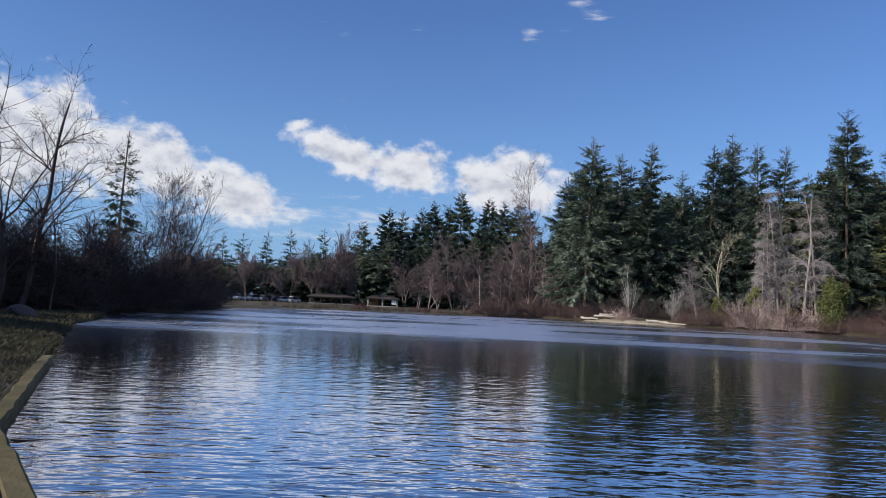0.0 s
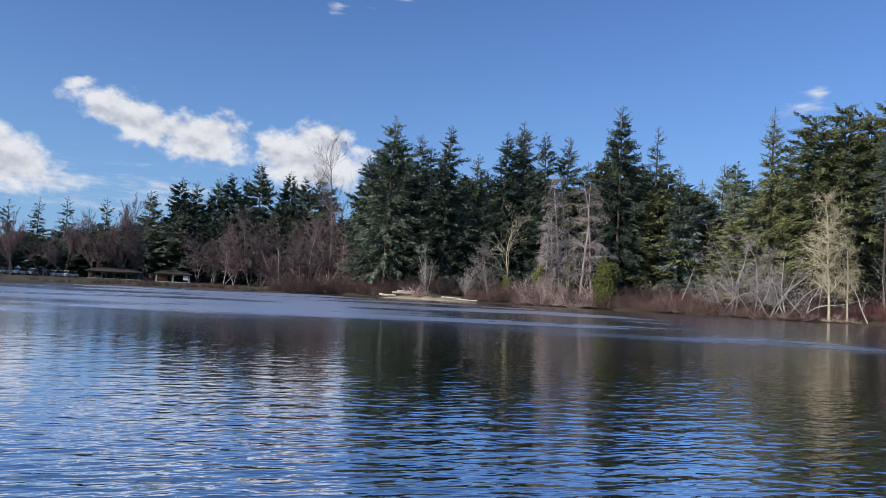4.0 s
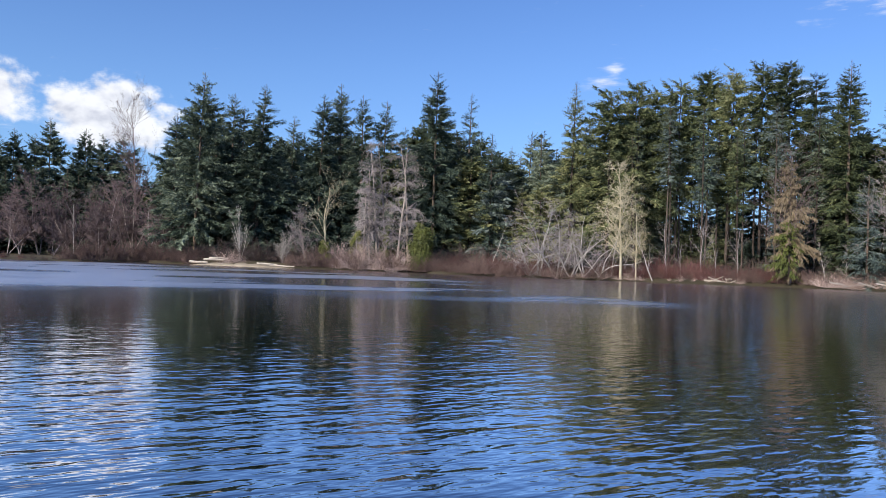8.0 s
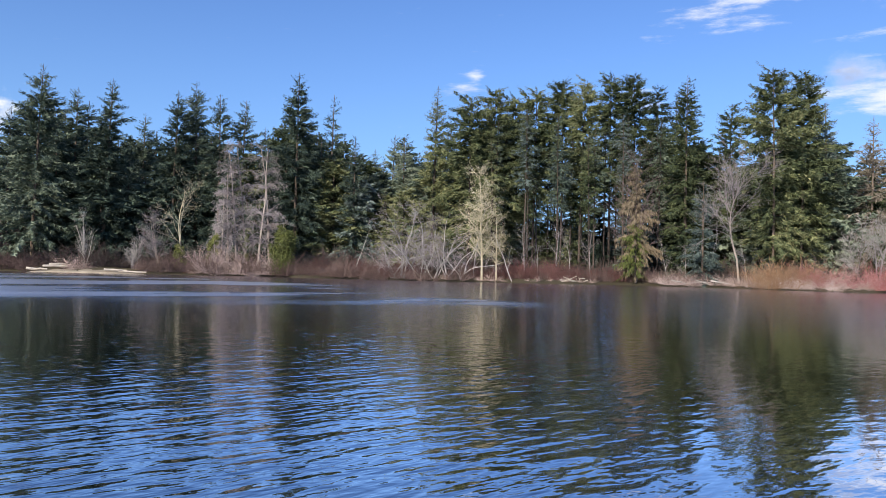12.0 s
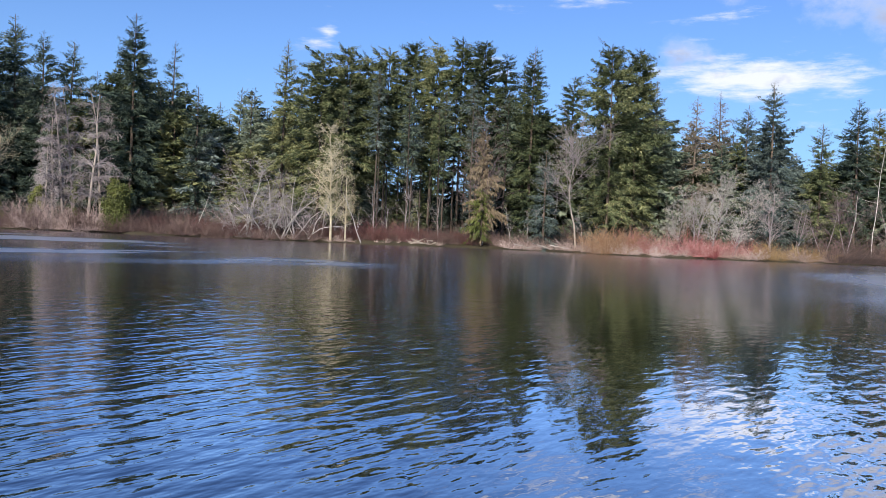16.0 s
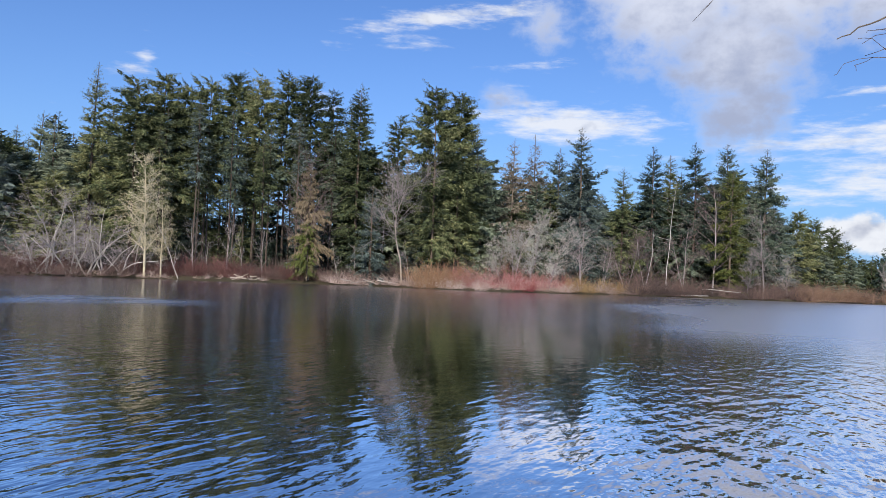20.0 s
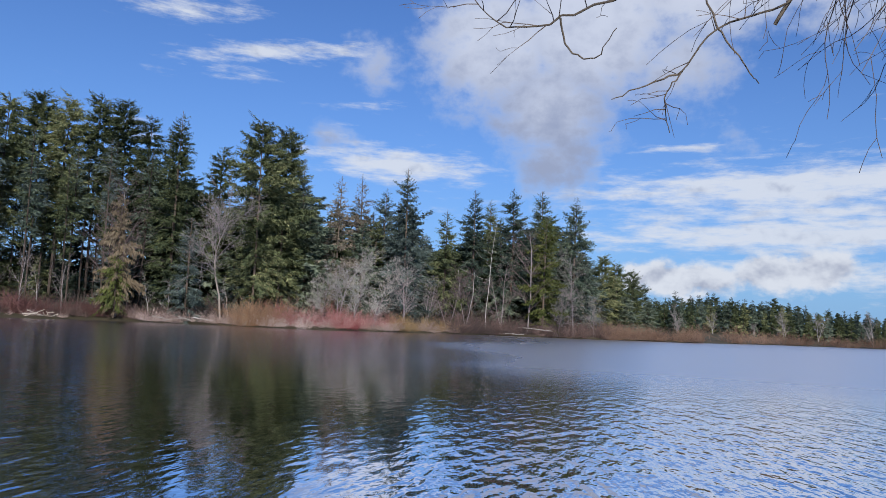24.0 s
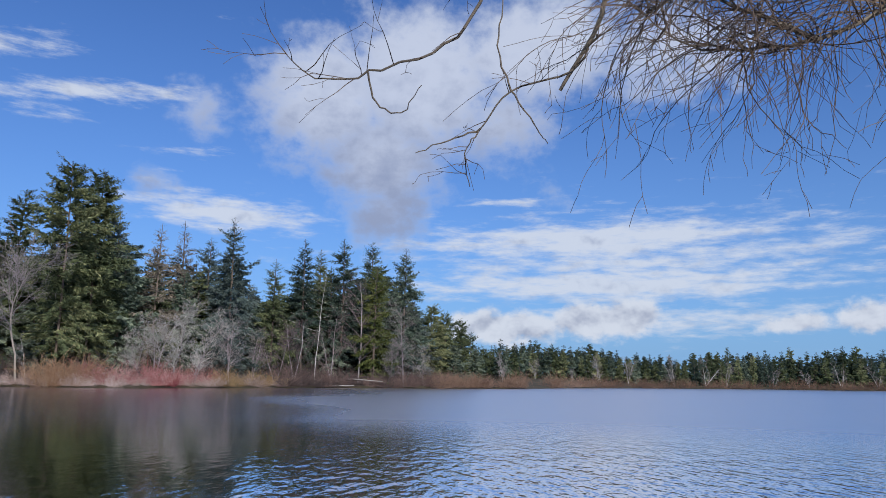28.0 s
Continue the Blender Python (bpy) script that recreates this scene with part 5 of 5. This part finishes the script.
def car(label, az, d, turn, paint):
    x, y = around(az, d)
    ob = holder("car", x, y, z_at(x, y), turn)
    bm = box(4.4, 1.78, 0.62, (0, 0, 0.62), 0.12)
    part("body", bm, paint, ob)
    bm = box(2.5, 1.6, 0.58, (-0.15, 0, 1.18))
    for v in bm.verts:
        if v.co.z > 1.3:
            v.co.x = -0.15 + (v.co.x + 0.15) * 0.62
            v.co.y *= 0.84
    part("windows", bm, CAR_GLASS, ob)
    bm = box(1.62, 1.36, 0.07, (-0.15, 0, 1.49), 0.03)
    part("roof", bm, paint, ob)
    for wx in (-1.35, 1.35):
        for wy in (-0.8, 0.8):
            wheel(ob, wx, wy)
    for wy in (-0.62, 0.62):
        part("headlight", box(0.08, 0.34, 0.16, (2.19, wy, 0.72), 0.02), STEEL, ob)
        part("tail_light", box(0.06, 0.3, 0.16, (-2.19, wy, 0.75), 0.02), RED_STEM, ob)
    return tagged(ob, label, "car", "cars parked by the lake")


for i, az in enumerate([-16.8, -15.9, -14.7, -13.85, -13.0, -12.3, -11.7, -10.95]):
    car(("white", "silver", "white", "white", "silver", "dark", "white", "white")[i] + " car parked beyond the lake shore", az, 178 + 1.0 * i, 62 + 4 * (i % 3), (WHITE_PAINT, SILVER_PAINT, WHITE_PAINT, WHITE_PAINT, SILVER_PAINT, DARK_PAINT, WHITE_PAINT, WHITE_PAINT)[i])


# ---- the near bank ----
def edging(name, label, points, width, top, mat, seed):
    rng = np.random.default_rng(seed)
    pts = []
    for (x0, y0), (x1, y1) in zip(points[:-1], points[1:]):
        n = max(2, int(math.hypot(x1 - x0, y1 - y0) / 0.5))
        pts += [(x0 + (x1 - x0) * k / n, y0 + (y1 - y0) * k / n) for k in range(n)]
    pts = np.array(pts + [points[-1]])
    tan = np.gradient(pts, axis=0)
    tan /= np.linalg.norm(tan, axis=1)[:, None]
    nrm = np.c_[tan[:, 1], -tan[:, 0]]
    ring = [(0.0, -0.5), (0.0, top - 0.04), (0.04, top), (width - 0.04, top), (width, top - 0.04), (width, -0.1)]
    V = []
    for p, n in zip(pts, nrm):
        j = rng.normal(0, 0.012, 2)
        V += [(p[0] + n[0] * (w + j[0]), p[1] + n[1] * (w + j[0]), z + (j[1] if z > 0 else 0)) for w, z in ring]
    F = [(i * 6 + k, i * 6 + k + 1, i * 6 + 7 + k, i * 6 + 6 + k) for i in range(len(pts) - 1) for k in range(5)]
    return tagged(solid(name, mesh_of(name, V, F, mat)), label, "edging", kind="structure")


edging("edging_near", "mossy concrete edging along the near bank", NEAR_EDGE[:8], 0.28, 0.16, MOSSY, 960)

gv, gf = [], []
g0, g1 = np.array([(-5.92, 9.84), (-3.66, 6.48), (-1.55, 3.4)]), np.array([(-10.5, 9.6), (-8.6, 5.0), (-6.0, 0.0)])
for i in range(3):
    for k in range(5):
        q = g0[i] + (g1[i] - g0[i]) * k / 4
        gv.append((q[0], q[1], 0.15 + 0.006 * math.sin(3.1 * i + 1.7 * k)))
for i in range(2):
    for k in range(4):
        b = i * 5 + k
        gf.append((b, b + 1, b + 6, b + 5))
tagged(solid("gravel_path", mesh_of("gravel_path", gv, gf, GRAVEL)), "loose grey gravel path beside the edging", "path", kind="structure")
rng = np.random.default_rng(970)
st = []
while len(st) < 900:
    q = g0[0] + (g0[1] - g0[0]) * rng.uniform(0.0, 1.3) + np.array([-1, -0.35]) * abs(rng.normal(0, 1.6))
    st.append(q)
V, F = [], []
for q in st:
    s = rng.uniform(0.012, 0.035)
    b = len(V)
    c = np.array([q[0], q[1], 0.15 + s * 0.4])
    V += [c + s * np.array(o) * rng.uniform(0.6, 1.3) for o in ((1, 0, 0), (-1, 0, 0), (0, 1, 0), (0, -1, 0), (0, 0, 0.7), (0, 0, -0.7))]
    F += [(b + i, b + j, b + k) for i, j, k in ((0, 2, 4), (2, 1, 4), (1, 3, 4), (3, 0, 4), (2, 0, 5), (1, 2, 5), (3, 1, 5), (0, 3, 5))]
tagged(solid("gravel_stones", mesh_of("gravel_stones", V, F, GRAVEL)), "loose grey stones on the gravel path", "gravel", kind="stuff")

# grass of the bank
m = 60000
pa = radians(-24.0) - np.abs(rng.normal(0, 0.14, m))
pd = rng.uniform(9.5, 64, m)
px, py = pd * np.sin(pa), pd * np.cos(pa)
keep = inland(np.c_[px, py]) > np.where(py < 20, 0.33, 0.12)
px, py = px[keep], py[keep]
m = len(px)
pz = ground_z(np.c_[px, py])
hh = rng.uniform(0.04, 0.11, m) * np.clip(np.hypot(px, py) / 18, 0.8, 1.6)
dx, dy = rng.normal(0, 0.12, m), rng.normal(0, 0.12, m)
ang = rng.uniform(0, math.pi, m)
ww = 0.012 * np.hypot(px, py) / 12
wx, wy = np.cos(ang) * ww, np.sin(ang) * ww
V = np.stack([np.c_[px - wx, py - wy, pz - 0.03], np.c_[px + wx, py + wy, pz - 0.03], np.c_[px + dx, py + dy, pz + hh]], 1).reshape(-1, 3)
tagged(solid("grass", mesh_of("grass", V, np.arange(m * 3).reshape(-1, 3), GRASS)), "short green and straw-brown grass on the near bank", "grass", kind="stuff")

# unidentified dark lump on the bank, built as a rough rounded block
bm = bmesh.new()
bmesh.ops.create_icosphere(bm, subdivisions=3, radius=0.5)
for v in bm.verts:
    v.co *= 1 + 0.35 * noise.noise(v.co * 2.2)
    v.co.x *= 1.5
    v.co.z *= 0.75
stump = part("tree_stump", bm, DARK_TWIG, None)
sx, sy = around(-28.9, 43.0)
stump.matrix_world = pose(sx, sy, z_at(sx, sy) + 0.22, 0, 12, 30)
tagged(stump, "dark lump of unclear kind lying on the grassy bank", "stump")

# ---- the willow that overhangs the camera's right ----
EYE_END = Vector((0.8, -0.82, EYE))


def off(az, el, d):
    return np.array(EYE_END + heading(az, el) * d)


willow_xy = (4.2, -9.8)
willow = holder("willow_tree", willow_xy[0], willow_xy[1], 0.05)
base = np.array([willow_xy[0], willow_xy[1], 0.05])
rng = np.random.default_rng(990)
fork = np.array([0.2, 0.4, 3.6])
trunk_path = [np.zeros(3), np.array([0.05, 0.1, 1.2]), np.array([0.1, 0.25, 2.4]), fork, np.array([0.3, 0.9, 5.2]), np.array([0.2, 1.6, 6.6])]
rads = [0.42, 0.36, 0.32, 0.28, 0.2, 0.14]
V, F = tubes([(*a, *b, r0, r1) for a, b, r0, r1 in zip(trunk_path[:-1], trunk_path[1:], rads[:-1], rads[1:])], 10)
solid("trunk", mesh_of("trunk", V, F, WILLOW_BARK), willow)
limb_segs, twig_segs = [], []


def limb(points, r0, r1, rough=0.02):
    pts = [np.array(p) for p in points]
    fine = []
    for i in range(len(pts) - 1):
        p0, p1, p2, p3 = pts[max(i - 1, 0)], pts[i], pts[i + 1], pts[min(i + 2, len(pts) - 1)]
        for k in range(5):
            t = k / 5
            q = 0.5 * ((2 * p1) + (p2 - p0) * t + (2 * p0 - 5 * p1 + 4 * p2 - p3) * t * t + (3 * p1 - p0 - 3 * p2 + p3) * t ** 3)
            fine.append(q + rng.normal(0, rough, 3) * (0.3 + r0 * 6))
    fine.append(pts[-1])
    rr = np.linspace(r0, r1, len(fine))
    for a, b, ra, rb in zip(fine[:-1], fine[1:], rr[:-1], rr[1:]):
        limb_segs.append((*(a - base), *(b - base), ra, rb))
    return fine


def twig(p, d, length, r, level, down):
    n = max(3, int(length / 0.09))
    for i in range(n):
        d = d + rng.normal(0, 0.17, 3) + np.array([0, 0, -down])
        d /= np.linalg.norm(d)
        q = p + d * length / n
        ra, rb = r * (1 - 0.75 * i / n), r * (1 - 0.75 * (i + 1) / n)
        twig_segs.append((*(p - base), *(q - base), ra, rb))
        p = q
        if level < 2 and rng.random() < (0.30 if level == 0 else 0.16):
            e = rng.normal(0, 1, 3)
            e -= d * (e @ d)
            twig(p, d * 0.75 + e / np.linalg.norm(e) * 0.65, length * rng.uniform(0.3, 0.6) * (1 - 0.5 * i / n), rb * 0.7, level + 1, down)


crotch = base + fork
up1, up2 = base + trunk_path[4], base + trunk_path[5]
b1 = limb([up2, off(112, 36, 7.4), off(96.1, 30.8, 6.3), off(93.8, 28.4, 6.2), off(91.0, 25.3, 6.1), off(84.6, 23.1, 6.1), off(80.5, 22.4, 6.1), off(78.0, 24.0, 6.1)], 0.022, 0.003)
limb([off(84.6, 23.1, 6.1), off(85.3, 21.0, 6.1), off(87.4, 20.3, 6.05), off(89.0, 22.4, 6.0)], 0.009, 0.003)
b2 = limb([up2, off(112, 33, 6.8), off(104.9, 31.0, 5.6), off(104.0, 28.1, 5.5), off(102.9, 25.8, 5.45), off(100.2, 21.9, 5.4)], 0.028, 0.012, 0.008)
b3 = limb([off(103.2, 25.8, 5.45), off(101.1, 23.3, 5.5), off(96.3, 22.0, 5.5), off(93.8, 19.1, 5.5), off(92.6, 17.4, 5.5), off(93.0, 14.8, 5.5)], 0.009, 0.003)
limb([off(93.8, 19.1, 5.5), off(91.1, 18.3, 5.5), off(88.6, 17.3, 5.5)], 0.008, 0.003)
limb([off(96.3, 22.0, 5.5), off(95.2, 25.3, 5.6), off(95.6, 28.5, 5.7)], 0.008, 0.004)
limb([off(96.3, 22.0, 5.5), off(98.1, 19.5, 5.4), off(99.2, 18.0, 5.4)], 0.007, 0.003)
b4 = limb([crotch, off(133, 24, 8.2), off(125.4, 25.3, 6.8), off(123.5, 24.5, 6.5), off(119.2, 23.4, 6.2), off(114.7, 23.6, 6.0), off(110.3, 24.3, 5.9), off(106.5, 27.1, 5.9)], 0.032, 0.004)
b5 = limb([off(119.2, 23.4, 6.2), off(115.6, 25.5, 5.8), off(110.9, 27.7, 5.6), off(107.0, 27.0, 5.4)], 0.02, 0.004)
b6 = limb([up1, off(126.1, 27.0, 6.6), off(121.2, 26.6, 6.1), off(113.8, 28.4, 5.6), off(108.0, 29.0, 5.3)], 0.03, 0.005)
b7 = limb([up1, off(130.0, 33.0, 6.6), off(124.0, 32.0, 5.8), off(117.0, 31.0, 5.4), off(111.0, 31.5, 5.2)], 0.025, 0.005)


def dress(path, start, count, length, down, r=0.006, aim=(-0.3, 0.6)):
    for _ in range(count):
        i = int(rng.uniform(start, len(path) - 1))
        p = path[i] + (path[i + 1] - path[i]) * rng.random()
        d = np.array([aim[0] + rng.normal(0, 0.5), aim[1] + rng.normal(0, 0.5), rng.normal(0.05, 0.45)])
        twig(p, d / np.linalg.norm(d), length * rng.uniform(0.45, 1.15), r, 0, down)


dress(b1, 10, 16, 0.55, 0.02, 0.005)
dress(b3, 2, 14, 0.4, 0.05, 0.004)
dress(b2, 6, 6, 0.5, 0.03, 0.005)
dress(b4, 6, 110, 1.2, 0.085, 0.0065)
dress(b5, 0, 50, 1.1, 0.08, 0.0065)
dress(b6, 4, 55, 1.5, 0.085, 0.0065)
dress(b7, 4, 32, 1.5, 0.085, 0.0065)
V, F = tubes(limb_segs, 6)
solid("limb", mesh_of("limb", V, F, WILLOW_BARK), willow)
tw = np.array(twig_segs)
tw[:, 6:8] = np.maximum(tw[:, 6:8], 0.0019)
V, F = tubes(tw, 3)
tagged(solid("crown", mesh_of("crown", V, F, WILLOW_TWIG), willow), kind="stuff")
tagged(willow, "leafless willow with drooping twigs overhanging the water", "tree")
